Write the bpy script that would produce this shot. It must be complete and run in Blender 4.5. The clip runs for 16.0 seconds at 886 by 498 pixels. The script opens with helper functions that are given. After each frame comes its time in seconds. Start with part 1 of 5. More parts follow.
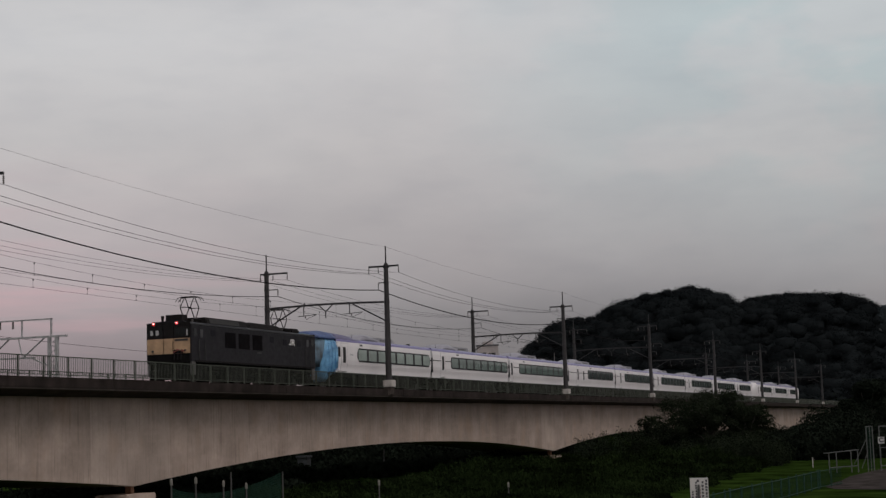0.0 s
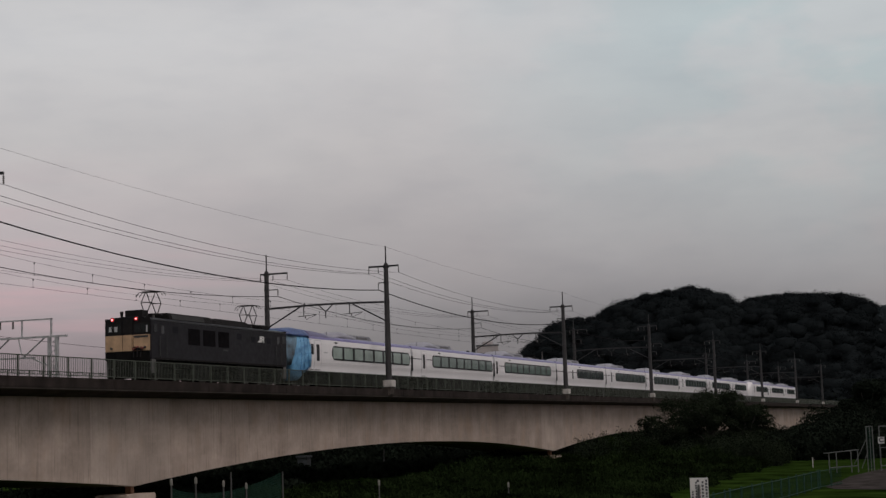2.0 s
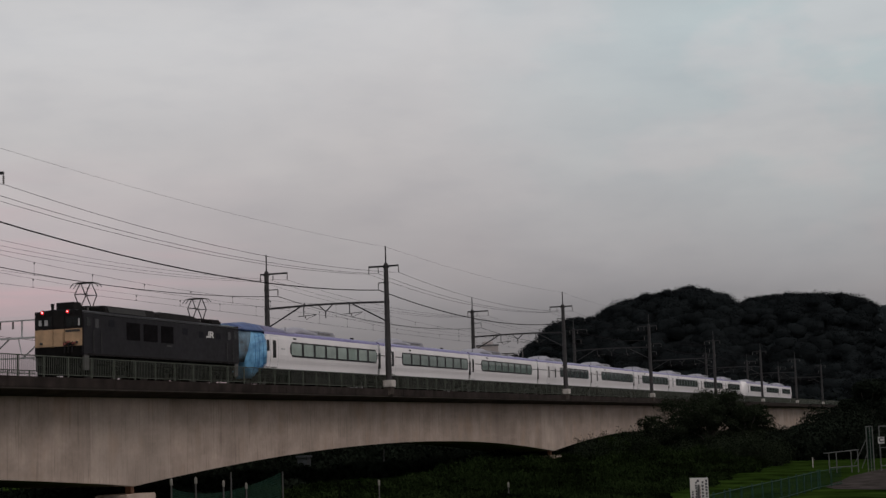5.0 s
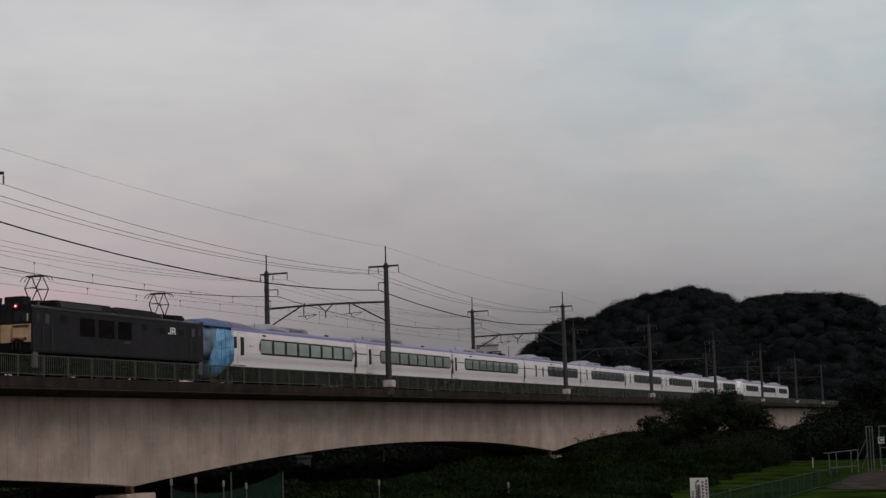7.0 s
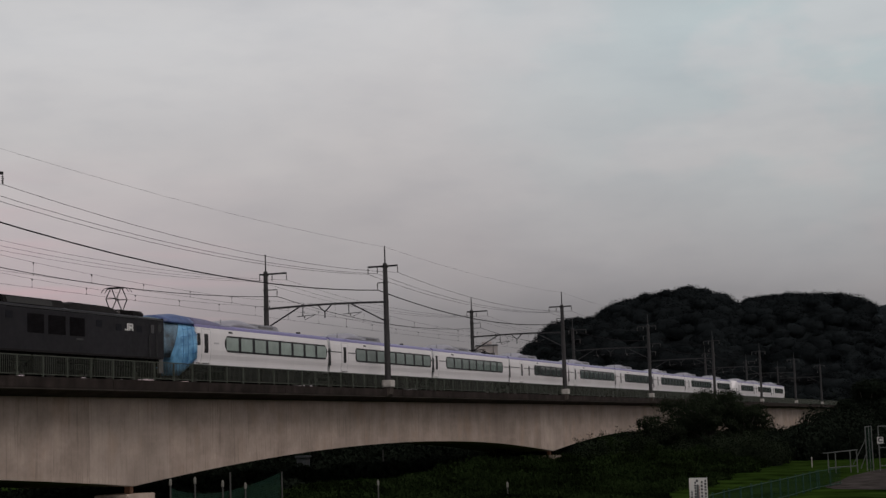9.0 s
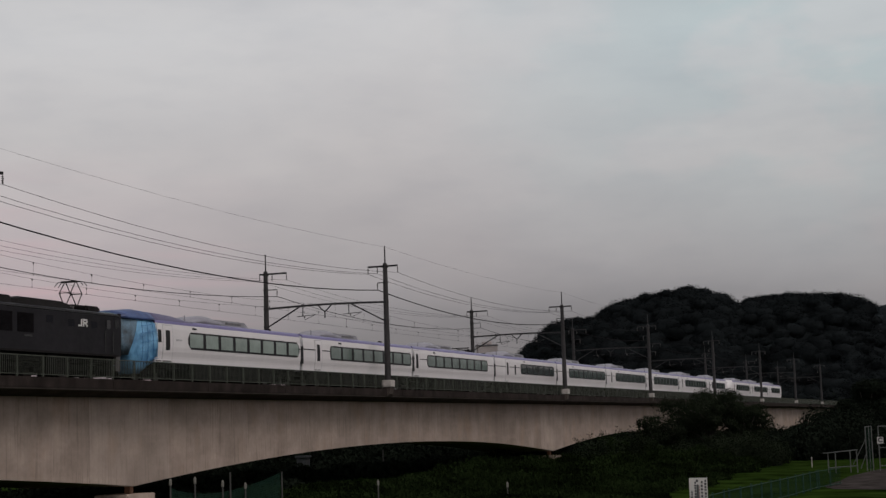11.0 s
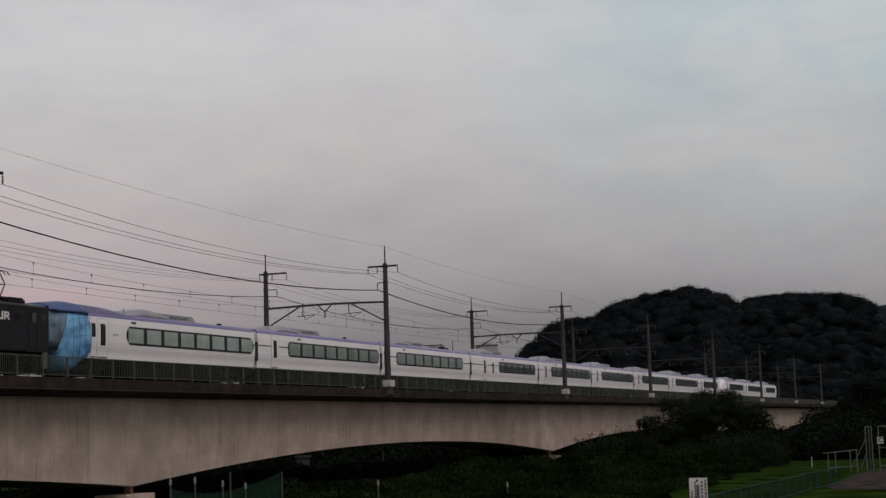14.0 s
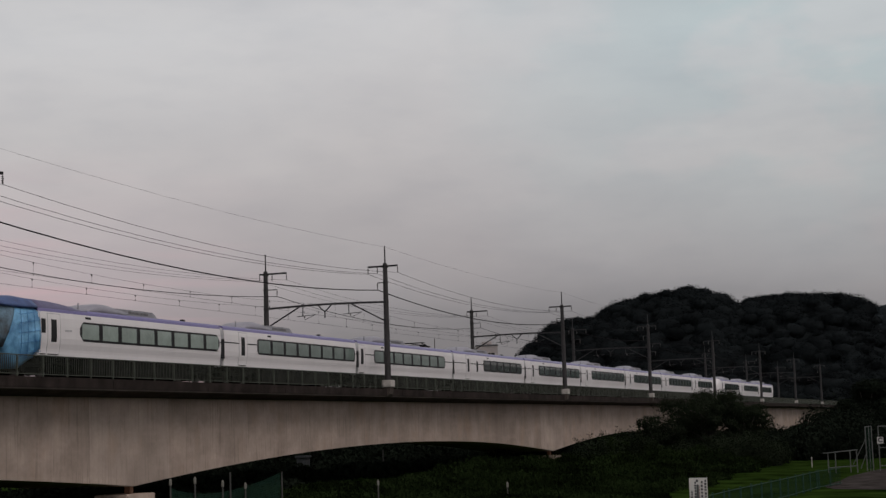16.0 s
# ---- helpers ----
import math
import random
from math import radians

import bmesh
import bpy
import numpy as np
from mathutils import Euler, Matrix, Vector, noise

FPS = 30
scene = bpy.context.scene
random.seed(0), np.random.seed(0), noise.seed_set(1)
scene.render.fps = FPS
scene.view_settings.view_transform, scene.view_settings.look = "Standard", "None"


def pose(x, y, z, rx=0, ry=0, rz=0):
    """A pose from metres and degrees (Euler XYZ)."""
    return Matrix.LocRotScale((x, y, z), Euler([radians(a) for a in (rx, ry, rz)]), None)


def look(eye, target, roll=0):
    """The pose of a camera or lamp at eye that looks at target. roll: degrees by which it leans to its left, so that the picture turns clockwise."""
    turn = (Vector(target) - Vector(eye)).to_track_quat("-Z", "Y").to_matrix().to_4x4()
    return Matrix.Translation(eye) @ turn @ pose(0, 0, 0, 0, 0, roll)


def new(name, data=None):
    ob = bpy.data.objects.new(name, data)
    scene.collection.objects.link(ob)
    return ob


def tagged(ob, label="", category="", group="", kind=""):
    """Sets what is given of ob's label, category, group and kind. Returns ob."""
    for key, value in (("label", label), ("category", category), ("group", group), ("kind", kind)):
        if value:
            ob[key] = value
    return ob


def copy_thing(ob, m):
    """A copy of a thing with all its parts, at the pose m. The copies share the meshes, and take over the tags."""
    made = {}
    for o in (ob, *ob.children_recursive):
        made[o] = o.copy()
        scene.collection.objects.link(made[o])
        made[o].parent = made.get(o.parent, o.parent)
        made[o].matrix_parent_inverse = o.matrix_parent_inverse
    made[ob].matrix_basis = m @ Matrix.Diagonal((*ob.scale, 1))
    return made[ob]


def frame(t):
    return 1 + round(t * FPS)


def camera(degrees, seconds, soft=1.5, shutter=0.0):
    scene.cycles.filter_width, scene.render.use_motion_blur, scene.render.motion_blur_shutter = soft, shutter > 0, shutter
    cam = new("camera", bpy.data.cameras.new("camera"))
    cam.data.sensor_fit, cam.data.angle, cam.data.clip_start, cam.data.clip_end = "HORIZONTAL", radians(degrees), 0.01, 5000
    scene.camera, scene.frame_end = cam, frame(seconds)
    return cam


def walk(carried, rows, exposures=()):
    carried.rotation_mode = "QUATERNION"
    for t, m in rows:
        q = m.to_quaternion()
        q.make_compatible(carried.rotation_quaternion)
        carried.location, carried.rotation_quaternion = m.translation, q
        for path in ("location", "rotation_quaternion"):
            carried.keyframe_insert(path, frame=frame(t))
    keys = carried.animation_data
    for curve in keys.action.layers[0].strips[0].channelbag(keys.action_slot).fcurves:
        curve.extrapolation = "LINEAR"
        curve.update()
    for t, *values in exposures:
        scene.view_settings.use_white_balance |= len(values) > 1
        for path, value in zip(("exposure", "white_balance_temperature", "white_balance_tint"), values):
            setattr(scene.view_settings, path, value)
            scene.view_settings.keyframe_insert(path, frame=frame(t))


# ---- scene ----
# The camera stands still on the levee, 3.8 m over the river flat; +X runs along the railway to the far bank.
EYE = Vector((0.0, 0.0, 3.8))
AIM = Vector((93.508, 33.594, 11.300))


def aimed(turn):
    """The standing camera's pose, turned to its right by that many degrees."""
    way = Matrix.Rotation(radians(-turn), 3, "Z") @ AIM
    return look(EYE, EYE + way, -1.819)


cam = camera(31.11, 16.0, soft=1.4)
walk(cam, [(0.0, aimed(0)), (7.7, aimed(0)), (8.0, aimed(0.015)), (8.3, aimed(0.03)), (16.0, aimed(0.03))])

# ---- light: a dull evening overcast, brighter behind the camera ----
scene.view_settings.exposure = 0.0
world = bpy.data.worlds.new("evening_sky")
scene.world = world
world.use_nodes = True
wn, wl = world.node_tree.nodes, world.node_tree.links
wn.clear()


def wmath(op, a, b=None, clamp=False):
    n = wn.new("ShaderNodeMath")
    n.operation, n.use_clamp = op, clamp
    for i, v in enumerate((a, b)):
        if v is None:
            continue
        if isinstance(v, (int, float)):
            n.inputs[i].default_value = v
        else:
            wl.new(v, n.inputs[i])
    return n.outputs[0]


def wmix(fac, a, b, blend="MIX"):
    n = wn.new("ShaderNodeMix")
    n.data_type, n.blend_type = "RGBA", blend
    for i, v in ((0, fac), (6, a), (7, b)):
        if isinstance(v, (int, float)):
            n.inputs[i].default_value = v
        elif isinstance(v, tuple):
            n.inputs[i].default_value = (*v, 1)
        else:
            wl.new(v, n.inputs[i])
    return n.outputs[2]


def wramp(v, stops):
    n = wn.new("ShaderNodeValToRGB")
    els = n.color_ramp.elements
    while len(els) < len(stops):
        els.new(0.5)
    for e, (p, c) in zip(els, stops):
        e.position, e.color = p, (*c, 1)
    wl.new(v, n.inputs[0])
    return n.outputs[0]


def wdot(v, d):
    n = wn.new("ShaderNodeVectorMath")
    n.operation = "DOT_PRODUCT"
    wl.new(v, n.inputs[0])
    n.inputs[1].default_value = d
    return n.outputs["Value"]


def wnoise(v, scale, detail, stretch):
    m = wn.new("ShaderNodeMapping")
    m.inputs["Scale"].default_value = stretch
    wl.new(v, m.inputs["Vector"])
    n = wn.new("ShaderNodeTexNoise")
    n.inputs["Scale"].default_value, n.inputs["Detail"].default_value = scale, detail
    wl.new(m.outputs[0], n.inputs["Vector"])
    return n.outputs["Fac"]


SKY_AZ, SKY_EL = radians(250), radians(14)
skydir = wn.new("ShaderNodeTexCoord").outputs["Generated"]
sep = wn.new("ShaderNodeSeparateXYZ")
wl.new(skydir, sep.inputs[0])
clouds = wnoise(skydir, 4.5, 6.0, (1, 1, 2.2))
elev = wmath("ADD", sep.outputs["Z"], wmath("MULTIPLY", wmath("SUBTRACT", clouds, 0.5), 0.07))
cloud_col = wramp(elev, [(0.0, (0.165, 0.152, 0.165)), (0.05, (0.192, 0.176, 0.187)), (0.10, (0.345, 0.314, 0.321)), (0.17, (0.485, 0.458, 0.456)),
                         (0.25, (0.562, 0.553, 0.557)), (0.40, (0.44, 0.44, 0.45)), (0.7, (0.22, 0.225, 0.235)), (1.0, (0.18, 0.185, 0.195))])
mottle = wmath("MULTIPLY", wmath("SUBTRACT", wnoise(skydir, 9.0, 6.0, (1, 1, 2.6)), 0.42), 3.2, True)
cloud_col = wmix(mottle, cloud_col, (0.925, 0.932, 0.944), "MULTIPLY")
shreds = wmath("MULTIPLY", wmath("SUBTRACT", wnoise(skydir, 26.0, 7.0, (1, 1, 3.2)), 0.45), 4.0, True)
cloud_col = wmix(shreds, cloud_col, (0.962, 0.966, 0.972), "MULTIPLY")
left = wmath("MULTIPLY", wmath("SUBTRACT", wdot(skydir, (0.545, 0.838, 0.0)), 0.835), 10.0, True)
low = wmath("SUBTRACT", 1.0, wmath("MULTIPLY", sep.outputs["Z"], 5.5), True)
warm = wmath("MULTIPLY", left, low)
cloud_col = wmix(warm, cloud_col, (1.46, 1.21, 1.27), "MULTIPLY")
streak = wmath("MULTIPLY", wmath("SUBTRACT", wnoise(skydir, 6.0, 3.0, (1, 1, 12.0)), 0.50), 6.0, True)
cloud_col = wmix(wmath("MULTIPLY", wmath("MULTIPLY", streak, warm), 0.85), cloud_col, (0.55, 0.335, 0.365))
right = wmath("MULTIPLY", wmath("SUBTRACT", wdot(skydir, (0.985, 0.05, 0.19)), 0.963), 20.0, True)
rifts = wmath("ADD", wmath("MULTIPLY", wmath("SUBTRACT", wnoise(skydir, 11.0, 5.0, (1, 1, 2.4)), 0.40), 4.5, True), 0.40, True)
right = wmath("MULTIPLY", right, rifts)
cloud_col = wmix(wmath("MULTIPLY", right, wmath("MULTIPLY", sep.outputs["Z"], 3.6, True)), cloud_col, (0.69, 0.885, 0.915), "MULTIPLY")
# the bright evening band under the cloud edge, on the side behind the camera
back = wmath("MULTIPLY", wmath("ADD", wdot(skydir, (-0.35, -0.93, 0.0)), 0.05), 1.2, True)
band = wmath("SUBTRACT", 1.0, wmath("MULTIPLY", sep.outputs["Z"], 1.6), True)
cloud_col = wmix(wmath("MULTIPLY", back, band), cloud_col, (1.35, 1.29, 1.27), "MULTIPLY")
nishita = wn.new("ShaderNodeTexSky")
nishita.sky_type, nishita.sun_disc = "NISHITA", False
nishita.sun_elevation, nishita.sun_rotation = SKY_EL, SKY_AZ
thin = wmix(1.0, nishita.outputs[0], (0.004, 0.004, 0.004), "MULTIPLY")
total = wmix(1.0, cloud_col, thin, "ADD")
bg = wn.new("ShaderNodeBackground")
wl.new(total, bg.inputs["Color"])
bg.inputs["Strength"].default_value = 1.03
wl.new(bg.outputs[0], wn.new("ShaderNodeOutputWorld").inputs[0])

sun = new("sun", bpy.data.lights.new("sun", "SUN"))
sun.data.energy, sun.data.angle, sun.data.color = 1.55, radians(36), (1.0, 0.90, 0.85)
sun.matrix_world = look((0, 0, 0), (0.32, 0.56, -0.96))

# ---- materials ----


def material(name, colour, rough=0.6, metal=0.0, vary=0.15, scale=3.0, bump=0.0, bump_scale=40.0, second=None, stain=0.0, streaks=0.0,
             island=0.0, emit=None, coat=0.0, spec=0.5, drips=0.0):
    m = bpy.data.materials.new(name)
    m.use_nodes = True
    nt = m.node_tree
    n, l = nt.nodes, nt.links
    b = n["Principled BSDF"]
    b.inputs["Roughness"].default_value, b.inputs["Metallic"].default_value = rough, metal
    b.inputs["Coat Weight"].default_value = coat
    b.inputs["Specular IOR Level"].default_value = spec
    tc = n.new("ShaderNodeTexCoord")

    def tex(s, detail=4.0, stretch=(1, 1, 1)):
        mp = n.new("ShaderNodeMapping")
        mp.inputs["Scale"].default_value = stretch
        l.new(tc.outputs["Object"], mp.inputs["Vector"])
        t = n.new("ShaderNodeTexNoise")
        t.inputs["Scale"].default_value, t.inputs["Detail"].default_value = s, detail
        l.new(mp.outputs[0], t.inputs["Vector"])
        return t.outputs["Fac"]

    def ramp(v, lo, hi, a=0.0, c=1.0):
        r = n.new("ShaderNodeMapRange")
        r.inputs[1].default_value, r.inputs[2].default_value, r.inputs[3].default_value, r.inputs[4].default_value = lo, hi, a, c
        l.new(v, r.inputs[0])
        return r.outputs[0]

    def mix(fac, a, c, blend="MIX"):
        x = n.new("ShaderNodeMix")
        x.data_type, x.blend_type = "RGBA", blend
        for i, v in ((0, fac), (6, a), (7, c)):
            if isinstance(v, (int, float)):
                x.inputs[i].default_value = v
            elif isinstance(v, tuple):
                x.inputs[i].default_value = (*v, 1)
            else:
                l.new(v, x.inputs[i])
        return x.outputs[2]

    dark = tuple(c * (1 - vary * 1.6) for c in colour)
    lite = tuple(min(1, c * (1 + vary)) for c in colour)
    if second:
        lite = second
    col = mix(ramp(tex(scale), 0.3, 0.7), dark, lite)
    col = mix(ramp(tex(scale * 9, 3.0), 0.35, 0.65), col, mix(1.0, col, (1 - vary * 0.7,) * 3, "MULTIPLY"))
    if stain:
        col = mix(ramp(tex(scale * 0.23, 6.0), 0.48, 0.66, 0.0, stain), col, tuple(c * 0.55 for c in colour))
    if streaks:
        col = mix(ramp(tex(1.0, 5.0, (2.6, 2.6, 0.12)), 0.50, 0.70, 0.0, streaks), col, tuple(c * 0.52 for c in colour))
        col = mix(ramp(tex(0.8, 5.0, (1.1, 1.1, 0.07)), 0.55, 0.75, 0.0, streaks), col, tuple(min(1, c * 1.35) for c in colour))
    if drips:
        # thin dark runs, and the faint boards of the formwork
        col = mix(ramp(tex(1.0, 3.0, (7.0, 7.0, 0.30)), 0.55, 0.68, 0.0, drips), col, tuple(c * 0.42 for c in colour))
        col = mix(ramp(tex(1.0, 2.0, (0.9, 0.9, 0.02)), 0.44, 0.58, 0.0, drips * 0.5), col, tuple(c * 0.74 for c in colour))
        col = mix(ramp(tex(1.0, 4.0, (0.35, 0.35, 1.6)), 0.54, 0.66, 0.0, drips * 0.45), col, (colour[0] * 1.15, colour[1] * 1.10, colour[2] * 1.12))
        col = mix(ramp(tex(0.55, 6.0, (1, 1, 0.6)), 0.52, 0.68, 0.0, drips * 0.6), col, (colour[0] * 0.85, colour[1] * 0.70, colour[2] * 0.55))
        # pours of the girder, each of its own tone, with a thin joint
        sx = n.new("ShaderNodeSeparateXYZ")
        l.new(tc.outputs["Object"], sx.inputs[0])

        def calc(op, v, c):
            q = n.new("ShaderNodeMath")
            q.operation, q.inputs[1].default_value = op, c
            l.new(v, q.inputs[0])
            return q.outputs[0]
        bay = calc("DIVIDE", sx.outputs["X"], 1.83)
        tone = n.new("ShaderNodeTexWhiteNoise")
        tone.noise_dimensions = "1D"
        l.new(calc("FLOOR", bay, 0), tone.inputs["W"])
        col = mix(ramp(tone.outputs["Value"], 0, 1, 0, drips * 0.6), col, mix(1.0, col, (0.80, 0.78, 0.76), "MULTIPLY"))
        col = mix(calc("MULTIPLY", calc("LESS_THAN", calc("FRACT", bay, 0), 0.022), drips * 0.7), col, tuple(c * 0.55 for c in colour))
    if island:
        g = n.new("ShaderNodeNewGeometry")
        col = mix(ramp(g.outputs["Random Per Island"], 0, 1, 0, 1), mix(1.0, col, (1 - island,) * 3, "MULTIPLY"), col)
    l.new(col, b.inputs["Base Color"])
    l.new(ramp(tex(scale * 4), 0.3, 0.7, max(0.02, rough - 0.08), min(1, rough + 0.08)), b.inputs["Roughness"])
    if bump:
        bp = n.new("ShaderNodeBump")
        bp.inputs["Strength"].default_value, bp.inputs["Distance"].default_value = bump, 0.02
        l.new(tex(bump_scale, 5.0), bp.inputs["Height"])
        l.new(bp.outputs[0], b.inputs["Normal"])
    if emit:
        b.inputs["Emission Color"].default_value, b.inputs["Emission Strength"].default_value = (*emit[0], 1), emit[1]
    return m


CONCRETE = material("weathered_concrete", (0.425, 0.345, 0.298), 0.95, spec=0.1, vary=0.16, scale=0.45, bump=0.4, bump_scale=14, stain=0.6, streaks=0.12, drips=0.45)
# sooty, and darkened further to put the deck overhang's shade into the colour
CONCRETE_DARK = material("sooty_shaded_concrete", (0.085, 0.072, 0.066), 0.95, spec=0.05, vary=0.2, scale=0.8, bump=0.4, bump_scale=14, stain=0.5, streaks=0.4)
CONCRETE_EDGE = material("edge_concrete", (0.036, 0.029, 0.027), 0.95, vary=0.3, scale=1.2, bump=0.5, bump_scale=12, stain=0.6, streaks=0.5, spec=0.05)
CONCRETE_PALE = material("pale_concrete", (0.50, 0.47, 0.45), 0.9, vary=0.12, scale=2.0, bump=0.3, stain=0.3)
POLE_GREY = material("pole_concrete", (0.034, 0.032, 0.034), 0.85, vary=0.15, scale=1.5, bump=0.3, streaks=0.3)
STEEL_DARK = material("galvanised_dark", (0.022, 0.021, 0.024), 0.8, 0.0, vary=0.2, scale=3)
STEEL_PALE = material("galvanised_pale", (0.42, 0.42, 0.43), 0.55, 0.3, vary=0.15, scale=3)
WIRE = material("wire", (0.020, 0.019, 0.021), 0.9, 0.0, vary=0.1, spec=0.0)
RAIL_GREEN = material("railing_paint", (0.090, 0.100, 0.084), 0.7, vary=0.25, scale=2.0, stain=0.4, spec=0.1)
BALLAST = material("ballast", (0.085, 0.072, 0.064), 0.95, vary=0.35, scale=8, bump=1.0, bump_scale=20)
RAIL_STEEL = material("rail_steel", (0.12, 0.09, 0.07), 0.45, 0.7, vary=0.2)
GRASS = material("river_grass", (0.013, 0.028, 0.006), 0.95, vary=0.45, scale=0.35, bump=0.8, bump_scale=6, second=(0.029, 0.055, 0.010), spec=0.0)
EARTH = material("trodden_earth", (0.050, 0.044, 0.042), 1.0, spec=0.0, vary=0.3, scale=0.8, bump=0.5, bump_scale=9)
LEAF = material("leaves", (0.0220, 0.0295, 0.0180), 0.9, vary=0.3, scale=0.4, island=0.35, spec=0.0)
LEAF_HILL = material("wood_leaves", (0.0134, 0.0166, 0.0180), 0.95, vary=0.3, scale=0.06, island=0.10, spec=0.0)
# far ridge foliage: distance haze is mixed into this paler, bluer base colour
LEAF_HAZED = material("hazed_leaves", (0.038, 0.048, 0.053), 0.95, vary=0.2, scale=0.05, island=0.1, spec=0.0)
REED = material("reed_leaves", (0.0165, 0.0275, 0.0095), 0.9, vary=0.5, scale=0.22, island=0.35, spec=0.0)
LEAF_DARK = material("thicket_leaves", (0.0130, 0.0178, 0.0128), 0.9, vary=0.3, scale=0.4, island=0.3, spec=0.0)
BARK = material("bark", (0.035, 0.030, 0.026), 0.95, vary=0.3, scale=4, bump=0.8)
LOCO_BLUE = material("loco_paint", (0.0138, 0.0127, 0.0162), 0.5, vary=0.22, scale=0.9, stain=0.4, streaks=0.25, spec=0.16)
LOCO_BLACK = material("loco_roof", (0.0145, 0.0130, 0.0135), 0.8, spec=0.15, vary=0.3, scale=2.0, stain=0.3)
LOCO_CREAM = material("loco_cream", (0.47, 0.31, 0.185), 0.6, vary=0.16, scale=2.2, stain=0.5, streaks=0.35)
LOCO_GREY = material("loco_grey", (0.030, 0.030, 0.031), 0.6, vary=0.2)
UNDER = material("underframe", (0.008, 0.0075, 0.0075), 0.9, spec=0.1, vary=0.35, scale=3, stain=0.4)
GLASS_DARK = material("dark_glass", (0.02, 0.022, 0.024), 0.06, vary=0.1)
GLASS_GREEN = material("tinted_pane", (0.25, 0.315, 0.285), 0.10, vary=0.12, scale=0.7, spec=0.7)
CAR_WHITE = material("car_white", (0.70, 0.68, 0.695), 0.5, vary=0.03, scale=0.3, streaks=0.05, spec=0.35)
CAR_VIOLET = material("car_violet", (0.135, 0.115, 0.30), 0.35, vary=0.06, coat=0.2)
CAR_ROOF = material("car_roof", (0.27, 0.265, 0.315), 0.55, vary=0.12, scale=1.2)
CAR_UNIT = material("roof_unit", (0.27, 0.27, 0.30), 0.6, vary=0.15, scale=2)
CAR_BLACK = material("band_black", (0.014, 0.014, 0.016), 0.5, vary=0.1, spec=0.2)
CAR_GREY = material("door_line", (0.45, 0.45, 0.47), 0.5, vary=0.1)
BELLOWS = material("bellows", (0.40, 0.40, 0.42), 0.8, vary=0.2)
TARP = material("blue_sheet", (0.09, 0.32, 0.64), 0.45, vary=0.25, scale=1.8, bump=0.9, bump_scale=5, second=(0.22, 0.52, 0.80))
TARP_DARK = material("blue_cover", (0.06, 0.085, 0.22), 0.5, vary=0.2, scale=1.6, bump=0.8, bump_scale=5, second=(0.060, 0.11, 0.27))
NET_GREY = material("grey_net", (0.14, 0.15, 0.16), 0.8, vary=0.4, scale=1.3, bump=0.8, bump_scale=8, second=(0.19, 0.31, 0.42))
CAB_ROOF = material("cab_roof_violet", (0.11, 0.10, 0.19), 0.45, vary=0.1)
ROPE = material("rope", (0.06, 0.20, 0.45), 0.8, vary=0.1)
RED_LAMP = material("tail_lamp", (0.5, 0.02, 0.02), 0.3, emit=((1.0, 0.02, 0.03), 0.85))
BULB = material("lamp_bulb", (0.6, 0.3, 0.3), 0.3, emit=((1.0, 0.5, 0.5), 4.0))
LAMP_DARK = material("lamp_housing", (0.03, 0.03, 0.03), 0.4)
WHITE_PAINT = material("white_paint", (0.72, 0.71, 0.70), 0.5, vary=0.06)
SIGN_WHITE = material("sign_board", (0.56, 0.55, 0.54), 0.5, vary=0.05, stain=0.15)
SIGN_INK = material("sign_ink", (0.06, 0.06, 0.07), 0.6)
SIGN_RED = material("sign_red", (0.20, 0.06, 0.06), 0.6)
FENCE_GREEN = material("fence_green", (0.012, 0.034, 0.024), 0.8, spec=0.05, vary=0.2)
GATE_WHITE = material("gate_steel", (0.115, 0.12, 0.12), 0.5, 0.2, vary=0.2, stain=0.2)
HOUSE_WALL = material("house_wall", (0.13, 0.127, 0.124), 0.8, vary=0.1, scale=0.4)
HOUSE_ROOF = material("house_roof", (0.10, 0.10, 0.11), 0.8, vary=0.2, scale=0.5)
INSULATOR = material("insulator", (0.09, 0.08, 0.08), 0.3)

# ---- small building kit ----


